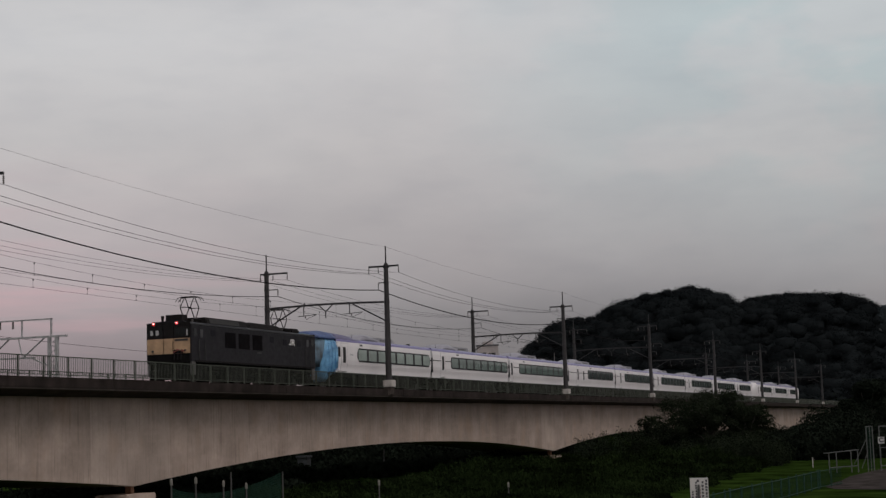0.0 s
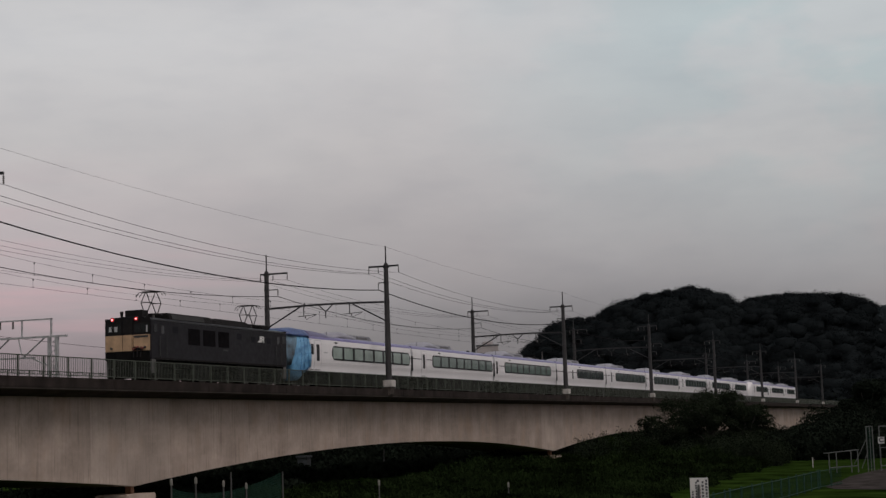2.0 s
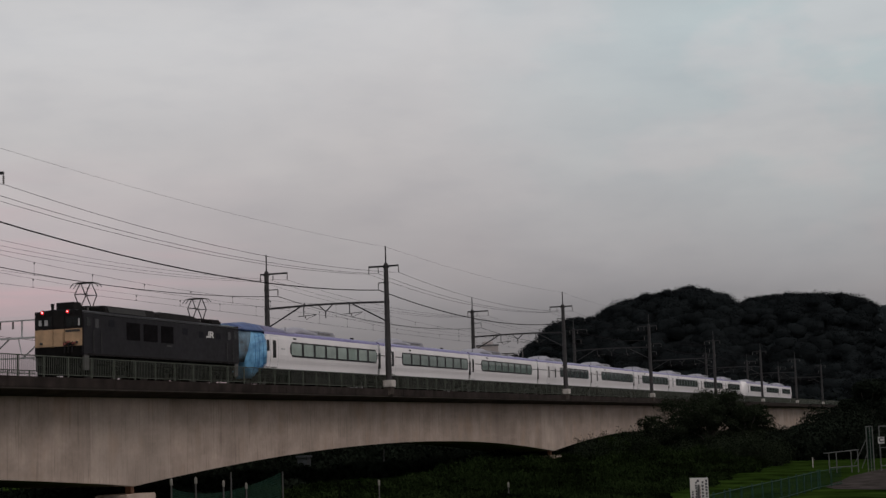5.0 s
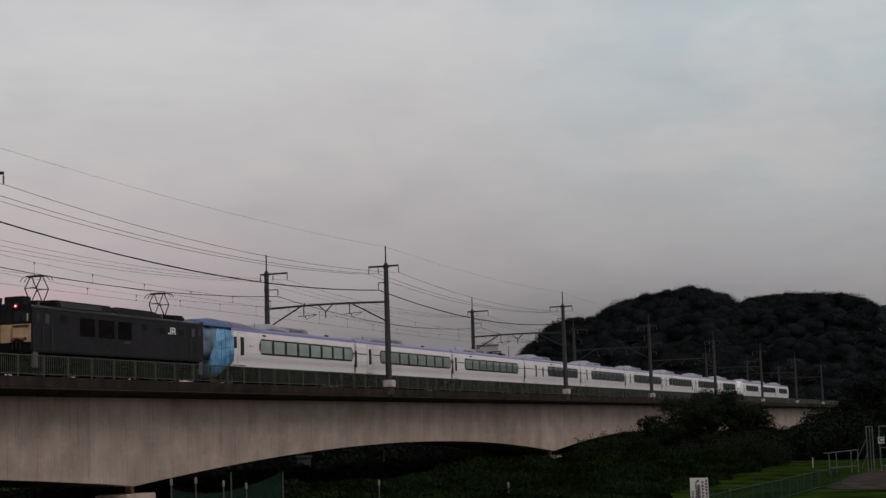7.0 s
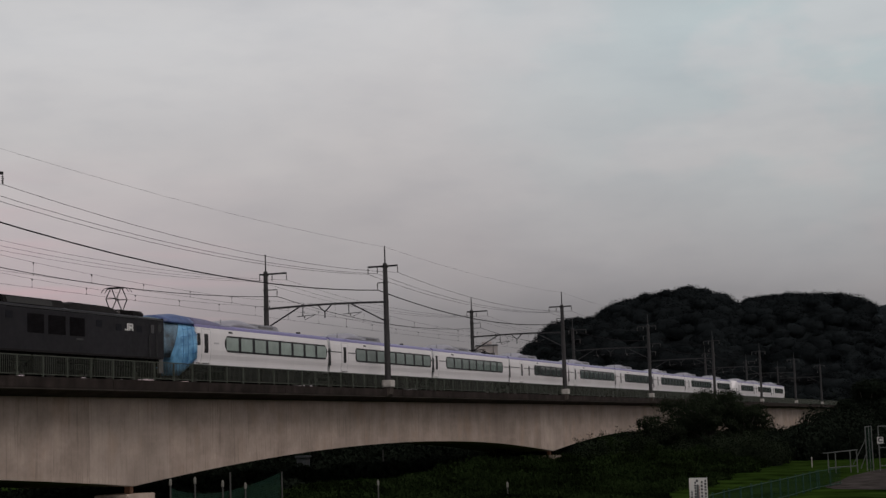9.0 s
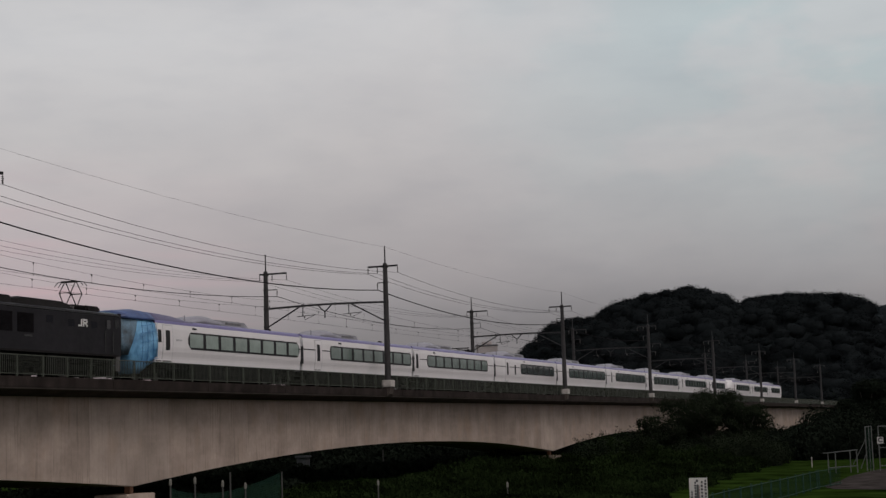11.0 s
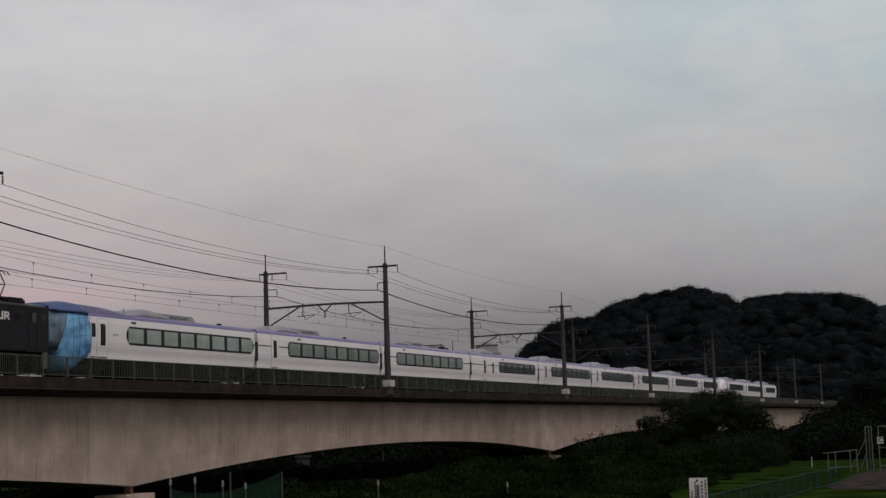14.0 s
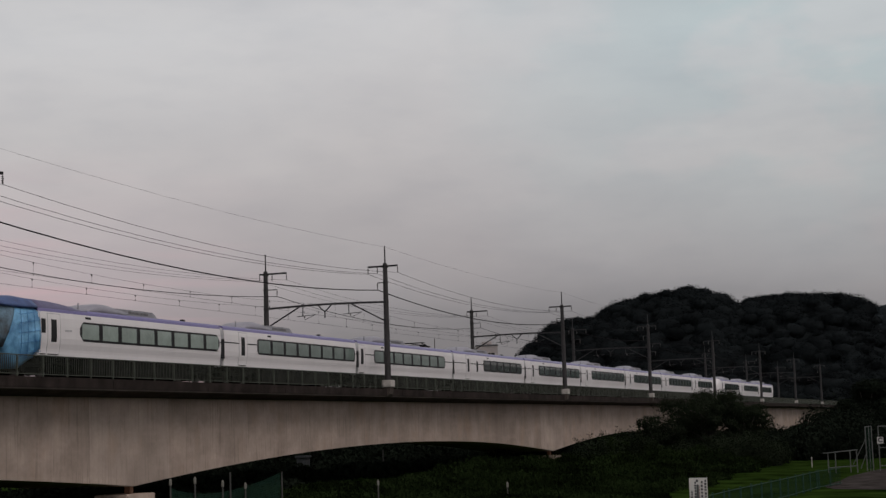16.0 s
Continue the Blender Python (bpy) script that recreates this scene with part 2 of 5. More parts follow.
class Geo:
    """Collects faces for one mesh."""

    def __init__(self):
        self.v, self.f = [], []

    def add(self, verts, faces):
        k = len(self.v)
        self.v += [tuple(p) for p in verts]
        self.f += [tuple(i + k for i in f) for f in faces]
        return self

    def box(self, x0, x1, y0, y1, z0, z1):
        p = [(x, y, z) for x in (x0, x1) for y in (y0, y1) for z in (z0, z1)]
        return self.add(p, [(0, 1, 3, 2), (4, 6, 7, 5), (0, 4, 5, 1), (2, 3, 7, 6), (0, 2, 6, 4), (1, 5, 7, 3)])

    def tube(self, a, b, r0, r1=None, n=8, caps=True):
        a, b = Vector(a), Vector(b)
        r1 = r0 if r1 is None else r1
        d = (b - a).normalized()
        u = d.orthogonal().normalized()
        w = d.cross(u)
        ring = [u * math.cos(2 * math.pi * i / n) + w * math.sin(2 * math.pi * i / n) for i in range(n)]
        vs = [a + q * r0 for q in ring] + [b + q * r1 for q in ring]
        fs = [(i, (i + 1) % n, n + (i + 1) % n, n + i) for i in range(n)]
        if caps:
            fs += [tuple(range(n))[::-1], tuple(range(n, 2 * n))]
        return self.add(vs, fs)

    def path(self, pts, r, n=5):
        for a, b in zip(pts, pts[1:]):
            self.tube(a, b, r, n=n, caps=False)
        return self

    def loft(self, sections, caps=True, closed=True):
        n = len(sections[0])
        vs = [p for s in sections for p in s]
        fs = []
        for k in range(len(sections) - 1):
            for i in range(n if closed else n - 1):
                j = (i + 1) % n
                fs.append((k * n + i, k * n + j, (k + 1) * n + j, (k + 1) * n + i))
        if caps:
            fs += [tuple(range(n))[::-1], tuple(range((len(sections) - 1) * n, len(sections) * n))]
        return self.add(vs, fs)

    def prism(self, outline, x0, x1):
        """An outline of (y, z) drawn out along x."""
        return self.loft([[(x0, y, z) for y, z in outline], [(x1, y, z) for y, z in outline]])

    def data(self, name, smooth=False):
        me = bpy.data.meshes.new(name)
        me.from_pydata(self.v, [], self.f)
        bm = bmesh.new()
        bm.from_mesh(me)
        bmesh.ops.recalc_face_normals(bm, faces=bm.faces[:])
        bm.to_mesh(me)
        bm.free()
        if smooth:
            me.shade_smooth()
        return me


def part(name, geo, mat, parent=None, label="", bevel=0.0, smooth=False, at=None):
    """Links the geometry as one mesh object, under parent where given."""
    me = geo if isinstance(geo, bpy.types.Mesh) else geo.data(name, smooth)
    if bevel:
        bm = bmesh.new()
        bm.from_mesh(me)
        bmesh.ops.bevel(bm, geom=[e for e in bm.edges if e.calc_face_angle(0) > 0.5], offset=bevel, segments=2, affect="EDGES", clamp_overlap=True)
        bm.to_mesh(me)
        bm.free()
    if not me.materials:
        me.materials.append(mat)
    ob = new(name, me)
    if parent:
        ob.parent = parent
    if at:
        ob.location = at
    if label:
        tagged(ob, label)
    return ob


def thing(name, label, category, group="", kind="", at=(0, 0, 0)):
    ob = tagged(new(name), label, category, group, kind)
    ob.location = at
    return ob
# ---- setting ----
RAIL = 6.95            # top of the rails
TRACK, TRACK_FAR = 45.91, 49.62
NEAR, FAR = 43.04, 52.70   # the two rows of poles
X0, X1 = -90.0, 440.0  # the bridge's ends
POLES = (59.4, 107.34, 155.0, 194.4, 238.3, 283.7, 328.9, 373.5)
PIERS = tuple(74.4 + 80.6 * k for k in range(-2, 5))


def rise(x, y):
    """Height of the ground: flat by the river, a levee under the camera."""
    d = math.hypot(x, y * 1.0)
    k = min(1, max(0, (24 - d) / 15))
    return 2.2 * k * k * (3 - 2 * k) + 0.05 * noise.noise(Vector((x * 0.02, y * 0.02, 0))) * min(1, max(0, (x - 135) / 20))


def make_ground():
    steps = [-2600, -1200, -600, -300, -150, -80, -50] + list(range(-40, 200, 4)) + [210, 230, 260, 300, 360, 450, 600, 900, 1400, 2600]
    steps_y = [-2600, -1200, -600, -300, -150, -80] + list(range(-50, 90, 4)) + [100, 130, 180, 260, 400, 700, 1200, 2600]
    g = Geo()
    n = len(steps_y)
    g.v = [(x, y, rise(x, y)) for x in steps for y in steps_y]
    g.f = [(i * n + j, (i + 1) * n + j, (i + 1) * n + j + 1, i * n + j + 1) for i in range(len(steps) - 1) for j in range(n - 1)]
    tagged(part("ground", g, GRASS, smooth=True), "dark mown and rough grass on the river flat", "ground", kind="structure")
    p = Geo()
    ring = [(87.6, 9.7), (90.2, 10.5), (94, 10.75), (99, 10.6), (106, 10.8), (112, 10.4), (119, 10.0), (124, 4), (122, -10), (104, -12), (86, -12), (84.6, -4), (85.2, 5), (86.6, 8.0)]
    p.add([(x, y, 0.025) for x, y in ring], [tuple(range(len(ring)))])
    tagged(part("path", p, EARTH), "bare trodden earth of a sports ground entrance", "path", kind="structure")


def girder_low(x):
    d = min(abs(x - p) for p in PIERS)
    return 3.8 - 0.83 - 1.62 * ((40.3 - min(d, 40.3)) / 40.3) ** 2


def make_bridge():
    bridge = thing("bridge", "long weathered concrete railway bridge with haunched girders", "bridge", kind="structure")
    # haunched box girder in one run per span, proud panels over the piers
    for a, b in zip(PIERS, PIERS[1:]):
        n = 40
        secs = []
        for k in range(n + 1):
            x = a + 0.02 + (b - a - 0.04) * k / n
            lo = girder_low(x)
            secs.append([(x, 44.54, 6.05), (x, 44.54, lo), (x, 51.2, lo), (x, 51.2, 6.05)])
        part("girder", Geo().loft(secs), CONCRETE, bridge)
    for p in PIERS[1:]:
        secs = []
        for k in range(9):
            x = p - 4.2 + 8.0 * k / 8
            secs.append([(x, 44.528, 6.04), (x, 44.528, girder_low(x) + 0.02), (x, 44.60, girder_low(x) + 0.02), (x, 44.60, 6.04)])
        part("girder_panel", Geo().loft(secs), CONCRETE_PANEL, bridge, "paler thickened concrete panel over the pier")
        secs = []
        for k in range(9):
            x = p - 4.16 + 7.92 * k / 8
            secs.append([(x, 44.520, 2.82), (x, 44.520, girder_low(x) + 0.03), (x, 44.56, girder_low(x) + 0.03), (x, 44.56, 2.82)])
        part("girder_patch", Geo().loft(secs), CONCRETE_PANEL, bridge, "proud strip along the panel's foot")
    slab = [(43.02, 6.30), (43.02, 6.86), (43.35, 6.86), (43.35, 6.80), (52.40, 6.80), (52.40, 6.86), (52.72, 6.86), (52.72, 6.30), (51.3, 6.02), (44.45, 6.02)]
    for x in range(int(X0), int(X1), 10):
        part("deck", Geo().prism(slab, x + 0.01, x + 9.99), CONCRETE_DARK, bridge, "sooty concrete deck slab with a raised edge, overhang shade in its colour")
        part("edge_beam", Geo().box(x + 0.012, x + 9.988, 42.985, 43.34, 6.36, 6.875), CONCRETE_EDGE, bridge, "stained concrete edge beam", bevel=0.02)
    for p in PIERS[1:]:
        g = Geo().prism([(44.9, -0.3), (44.9, 0.55), (50.9, 0.55), (50.9, -0.3)], p - 0.8, p + 1.7)
        g.prism([(44.3, 0.55), (44.3, 0.95), (46.3, 0.95), (46.3, 0.55)], p - 1.0, p + 1.9)
        part("pier", g, CONCRETE, bridge, "squat concrete pier", bevel=0.05)
        for y in (45.2,):
            part("bearing", Geo().box(p + 0.50, p + 0.85, y - 0.18, y + 0.18, 0.95, 1.42), RUST, bridge, "rusty steel bearing", bevel=0.03)
    bed = thing("track_bed", "stone ballast with two pairs of rails on the bridge", "railway track", kind="structure")
    for y in (TRACK, TRACK_FAR):
        part("ballast", Geo().prism([(y - 1.75, 6.80), (y - 1.45, 6.92), (y - 0.62, 6.92), (y - 0.60, 6.84), (y + 0.60, 6.84), (y + 0.62, 6.92), (y + 1.45, 6.92), (y + 1.75, 6.80)], X0, X1), BALLAST, bed)
        for s in (-0.5335, 0.5335):
            part("rail", Geo().box(X0, X1, y + s - 0.033, y + s + 0.033, 6.84, RAIL), RAIL_STEEL, bed)
    sl = Geo()
    for k in range(int((X1 - X0) / 0.65)):
        for y in (TRACK, TRACK_FAR):
            sl.box(X0 + k * 0.65, X0 + k * 0.65 + 0.22, y - 0.59, y + 0.59, 6.82, 6.85)
    tagged(part("sleeper", sl, CONCRETE_DARK, bed), kind="stuff")


def make_railing(y, name_label, first, last, singles):
    """A railing of flat slats; posts every 2.05 m."""
    rail = thing("bridge_railing", name_label, "railing", "railings along the bridge", kind="structure")
    posts = [62.16 + 2.06 * k for k in range(-40, 185) if first < 62.16 + 2.06 * k < last]
    post = Geo().box(-0.035, 0.035, -0.035, 0.035, 6.84, 7.89).box(-0.06, 0.06, -0.05, 0.05, 6.84, 6.875).data("post")
    slat = Geo().box(-0.011, 0.011, -0.009, 0.009, 7.0, 7.86).data("slat")
    top = Geo().box(0, 2.06, -0.028, 0.028, 7.85, 7.895).data("top_bar")
    low = Geo().box(0, 2.06, -0.02, 0.02, 6.985, 7.02).data("bottom_bar")
    rest = Geo()
    for x in posts:
        part("post", post, RAIL_GREEN, rail, at=(x, y, 0))
        part("top_bar", top, RAIL_GREEN, rail, at=(x, y, 0))
        part("bottom_bar", low, RAIL_GREEN, rail, at=(x, y, 0))
        for k in range(1, 13):
            xs = x + 2.06 * k / 13
            if singles[0] < xs < singles[1]:
                part("slat", slat, RAIL_GREEN, rail, at=(xs, y, 0))
            else:
                rest.box(xs - 0.011, xs + 0.011, y - 0.009, y + 0.009, 7.0, 7.86)
    tagged(part("slats", rest, RAIL_GREEN, rail), kind="stuff")
    return rail


def pole_thing(x, near):
    """A concrete catenary pole with its cross arm, lightning rod and insulators. Its arms reach in over the tracks."""
    y = NEAR if near else FAR
    s = 1 if near else -1
    ob = thing("catenary_pole", "slim dark concrete railway pole with steel cross arms", "utility pole", "catenary poles along the bridge",
               at=(x, y, 0))
    foot = 7.05 if near else 6.86
    part("shaft", Geo().tube((0, 0, foot), (0, 0, 15.95), 0.235, 0.165, 12), POLE_GREY, ob, smooth=False)
    part("cap", Geo().tube((0, 0, 15.95), (0, 0, 16.05), 0.17, 0.10, 10), STEEL_DARK, ob)
    part("lightning_rod", Geo().tube((0, 0, 15.4), (0, 0, 17.30), 0.06, 0.045, 6), STEEL_DARK, ob)
    inner, outer = (1.35, 0.98) if near else (1.72, 0.50)
    zt = 15.82
    part("cross_arm", Geo().box(-0.06, 0.06, -outer, inner, zt - 0.06, zt + 0.06).box(-0.06, 0.06, -0.24, 0.24, zt - 0.12, zt - 0.06)
         if s > 0 else Geo().box(-0.06, 0.06, -inner, outer, zt - 0.06, zt + 0.06).box(-0.06, 0.06, -0.24, 0.24, zt - 0.12, zt - 0.06), STEEL_DARK, ob)
    for d in (inner, inner * (0.45 if near else -0.01 + 0.32), -outer):
        g = Geo()
        g.tube((0, s * d, zt - 0.06), (0, s * d, zt - 0.50), 0.022, n=6)
        for k in range(4):
            g.tube((0, s * d, zt - 0.16 - k * 0.09), (0, s * d, zt - 0.20 - k * 0.09), 0.06, 0.045, 8)
        part("insulator", g, INSULATOR, ob)
    r = 0.62 if near else 0.92
    zl = 14.62
    part("feeder_arm", Geo().tube((0, 0, zl), (0, s * r, zl), 0.035, n=6), STEEL_DARK, ob)
    g = Geo().tube((0, s * r, zl + 0.03), (0, s * r, zl - 0.50), 0.025, n=6)
    for k in range(3):
        g.tube((0, s * r, zl - 0.12 - k * 0.1), (0, s * r, zl - 0.17 - k * 0.1), 0.06, 0.045, 8)
    part("insulator", g, INSULATOR, ob)
    for z in (zl, zt, 13.2, 11.85):
        part("clamp", Geo().tube((0, 0, z - 0.05), (0, 0, z + 0.05), 0.215, n=12), STEEL_DARK, ob)
    if near:
        # footing that juts from the deck's edge
        part("footing", Geo().box(-0.42, 0.42, -0.36, 0.34, 7.02, 7.52), CONCRETE_PALE, ob, "pale concrete footing block", bevel=0.03)
        part("corbel", Geo().prism([(-0.02, 6.33), (-0.22, 6.50), (-0.30, 7.02), (0.30, 7.02), (0.30, 6.87), (-0.02, 6.87)], -0.36, 0.36), CONCRETE_DARK, ob)
    else:
        part("footing", Geo().box(-0.42, 0.42, -0.3, 0.3, 6.865, 7.3), CONCRETE_PALE, ob, "pale concrete footing block", bevel=0.03)
    return ob


def portal_beam(x):
    """The beam between two poles with knee braces and wire supports."""
    ob = thing("catenary_beam", "dark steel beam spanning both tracks between two poles", "catenary beam", "catenary beams over the tracks", at=(x, 0, 0))
    z = 13.20
    g = Geo()
    span = FAR - NEAR
    ys = [NEAR + 0.15 + (span - 0.3) * k / 8 for k in range(9)]
    for a, b in zip(ys, ys[1:]):
        bow = lambda y: 0.10 * math.sin(math.pi * (y - NEAR) / span)
        g.loft([[(-0.05, a, z + bow(a) - 0.07), (0.05, a, z + bow(a) - 0.07), (0.05, a, z + bow(a) + 0.07), (-0.05, a, z + bow(a) + 0.07)],
                [(-0.05, b, z + bow(b) - 0.07), (0.05, b, z + bow(b) - 0.07), (0.05, b, z + bow(b) + 0.07), (-0.05, b, z + bow(b) + 0.07)]])
    part("beam", g, STEEL_DARK, ob)
    for s, y in ((1, NEAR + 0.15), (-1, FAR - 0.15)):
        part("knee_brace", Geo().tube((0, y, 11.85), (0, y + s * 2.55, z), 0.055, n=6), STEEL_DARK, ob)
    mid = (TRACK + TRACK_FAR) / 2 + 0.15
    g = Geo().tube((0, mid - 0.55, z + 0.05), (0, mid, z - 0.45), 0.045, n=6).tube((0, mid + 0.55, z + 0.05), (0, mid, z - 0.45), 0.045, n=6)
    g.tube((0, mid, z - 0.40), (0, mid, z - 0.92), 0.045, n=6)
    part("v_hanger", g, STEEL_DARK, ob)
    for y in (TRACK, TRACK_FAR):
        part("drop_post", Geo().tube((0, y + 0.08, z), (0, y + 0.08, z - 0.72), 0.035, n=6), STEEL_DARK, ob)
        g = Geo().tube((0, y - 0.95, z - 0.62), (0, y + 0.55, z - 0.70), 0.025, n=6)
        g.tube((0, y - 0.9, z - 0.64), (0, y - 0.1, z - 0.95), 0.018, n=5)
        part("steady_arm", g, STEEL_DARK, ob)
        part("insulator", Geo().tube((0, y - 0.05, z - 0.66), (0, y - 0.05, z - 0.86), 0.05, n=8), INSULATOR, ob)
    return ob


def wire_run(label, stops, sag, r):
    """A wire that hangs from stop to stop."""
    g = Geo()
    for a, b in zip(stops, stops[1:]):
        a, b = Vector(a), Vector(b)
        pts = []
        for k in range(13):
            u = k / 12
            p = a.lerp(b, u)
            p.z -= sag * 4 * u * (1 - u) * ((b - a).length / 46) ** 2
            pts.append(p)
        g.path(pts, r, 5)
    return tagged(part("overhead_wire", g, WIRE), label, "wire", "overhead wires along the bridge", kind="structure")


def make_wires():
    xs = (-36.0, 12.0) + POLES + (418.0,)
    wire_run("thin earth wire slung between the pole tops", [(x, NEAR, 17.24) for x in xs], 0.35, 0.0055)
    for dy in (1.35, 0.61, -0.98):
        wire_run("thin feeder wire hung from the cross arms", [(x, NEAR + dy, 15.30) for x in xs], 0.75, 0.012)
    wire_run("thick black feeder cable hung from the poles", [(x, NEAR + 0.62, 14.10) for x in xs], 0.85, 0.036)
    for dy in (-1.72, -0.53, 0.5):
        wire_run("thin feeder wire hung from the cross arms", [(x, FAR + dy, 15.30) for x in xs], 0.75, 0.009)
    wire_run("thick black feeder cable hung from the poles", [(x, FAR - 0.92, 14.10) for x in xs], 0.85, 0.023)
    for y in (TRACK, TRACK_FAR):
        wire_run("messenger wire of the overhead line", [(x, y - 0.05, 13.15) for x in xs], 0.66, 0.007)
        wire_run("contact wire over the track", [(x, y + (0.15 if i % 2 else -0.15), 12.12) for i, x in enumerate(xs)], 0.02, 0.0075)
        for a, b in zip(xs, xs[1:]):
            n = 9
            for k in range(n):
                u = (k + 0.5) / n
                x = a + (b - a) * u
                zt = 13.15 - 0.66 * 4 * u * (1 - u) * ((b - a) / 46) ** 2
                g = Geo().tube((x, y, 12.11), (x, y, zt), 0.006, n=4)
                g.box(x - 0.028, x + 0.028, y - 0.018, y + 0.018, zt - 0.09, zt + 0.02).box(x - 0.02, x + 0.02, y - 0.015, y + 0.015, 12.10, 12.17)
                tagged(part("wire_dropper", g, WIRE), "short dropper between messenger and contact wire", "wire dropper", "wire droppers", kind="structure")


def make_gantry():
    """A pale steel gantry over another line behind the bridge."""
    ob = thing("signal_gantry", "pale galvanised steel lattice gantry behind the bridge", "gantry", at=(84.6, 56.0, 0))
    z = 10.28
    part("post", Geo().box(-0.10, 0.10, -0.10, 0.10, 0.0, z + 0.1), STEEL_PALE, ob)
    part("post", Geo().box(-0.10, 0.10, 0.45, 0.62, 0.0, z + 0.1), STEEL_PALE, ob)
    g = Geo()
    for k in range(14):
        a = z - 0.1 - k * 0.6
        g.tube((0, -0.02, a), (0, 0.5, a - 0.3), 0.025, n=5).tube((0, 0.5, a - 0.3), (0, -0.02, a - 0.6), 0.025, n=5)
    part("lacing", g, STEEL_PALE, ob)
    part("top_chord", Geo().box(-0.06, 0.06, -0.75, 16.0, z, z + 0.12), STEEL_PALE, ob)
    part("bottom_chord", Geo().box(-0.05, 0.05, 1.6, 16.0, z - 1.25, z - 1.15), STEEL_PALE, ob)
    part("knee_brace", Geo().tube((0, 0.2, z - 1.9), (0, 1.9, z - 1.2), 0.05, n=6), STEEL_PALE, ob)
    for k in range(6):
        y = 0.9 + k * 2.6
        part("diagonal", Geo().tube((0, y, z), (0, y + 1.6, z - 1.2), 0.05, n=6), STEEL_PALE, ob)
        part("diagonal", Geo().tube((0, y + 1.6, z - 1.2), (0, y + 1.9, z), 0.04, n=6), STEEL_PALE, ob)
    part("upper_frame", Geo().box(-0.05, 0.05, 0.35, 16.0, z + 1.12, z + 1.2).box(-0.05, 0.05, 0.35, 0.45, z, z + 1.2).box(-0.04, 0.04, 2.5, 2.58, z, z + 1.15), STEEL_PALE, ob)
    for k in range(5):
        y = 3.2 + k * 0.95
        part("insulator", Geo().tube((0, y, z + 1.15), (0, y, z + 0.65), 0.06, n=8), INSULATOR, ob)
    wire_run("thin wire of the line behind the bridge", [(84.6, 63.2, 11.0), (140, 64, 11.0), (200, 70, 11.4)], 0.3, 0.014)


CONCRETE_PANEL = material("panel_concrete", (0.445, 0.366, 0.318), 0.95, spec=0.1, vary=0.12, scale=0.6, bump=0.4, bump_scale=14, stain=0.5, streaks=0.10, drips=0.36)
RUST = material("rusty_steel", (0.30, 0.16, 0.10), 0.85, vary=0.3, scale=5)

make_ground()
make_bridge()
for px in POLES:
    pole_thing(px, True)
    pole_thing(px, False)
    portal_beam(px)
make_wires()
make_gantry()

# ---- the train ----


def wheelset(parent, x, r=0.43):
    ob = part("wheelset", Geo().tube((0, -0.62, 0), (0, -0.53, 0), r, n=20).tube((0, 0.53, 0), (0, 0.62, 0), r, n=20).tube((0, -0.7, 0), (0, 0.7, 0), 0.08, n=8)
              .tube((0.18, -0.63, 0), (0.18, -0.61, 0), 0.06, n=6), WHEEL, parent, at=(x, 0, r))
    return ob


def bogie(parent, x, wb=2.1, r=0.43):
    g = Geo()
    for s in (-1, 1):
        g.box(-wb / 2 - 0.45, wb / 2 + 0.45, s * 0.98 - 0.08, s * 0.98 + 0.08, 0.50, 0.72)
        for d in (-wb / 2, wb / 2):
            g.box(d - 0.17, d + 0.17, s * 0.98 - 0.13, s * 0.98 + 0.13, 0.27, 0.60)
        g.tube((0, s * 0.95, 0.7), (0, s * 0.95, 0.98), 0.24, n=12)
    g.box(-0.25, 0.25, -0.95, 0.95, 0.48, 0.80).box(-wb / 2 + r + 0.06, wb / 2 - r - 0.06, -0.85, 0.85, 0.14, 0.55)
    b = part("bogie", g, UNDER, parent, at=(x, 0, 0))
    for d in (-wb / 2, wb / 2):
        WHEELS.append((wheelset(b, d, r), d, r))
    return b


WHEEL = material("wheel_steel", (0.07, 0.06, 0.055), 0.5, 0.6, vary=0.3, scale=4)
WHEELS = []


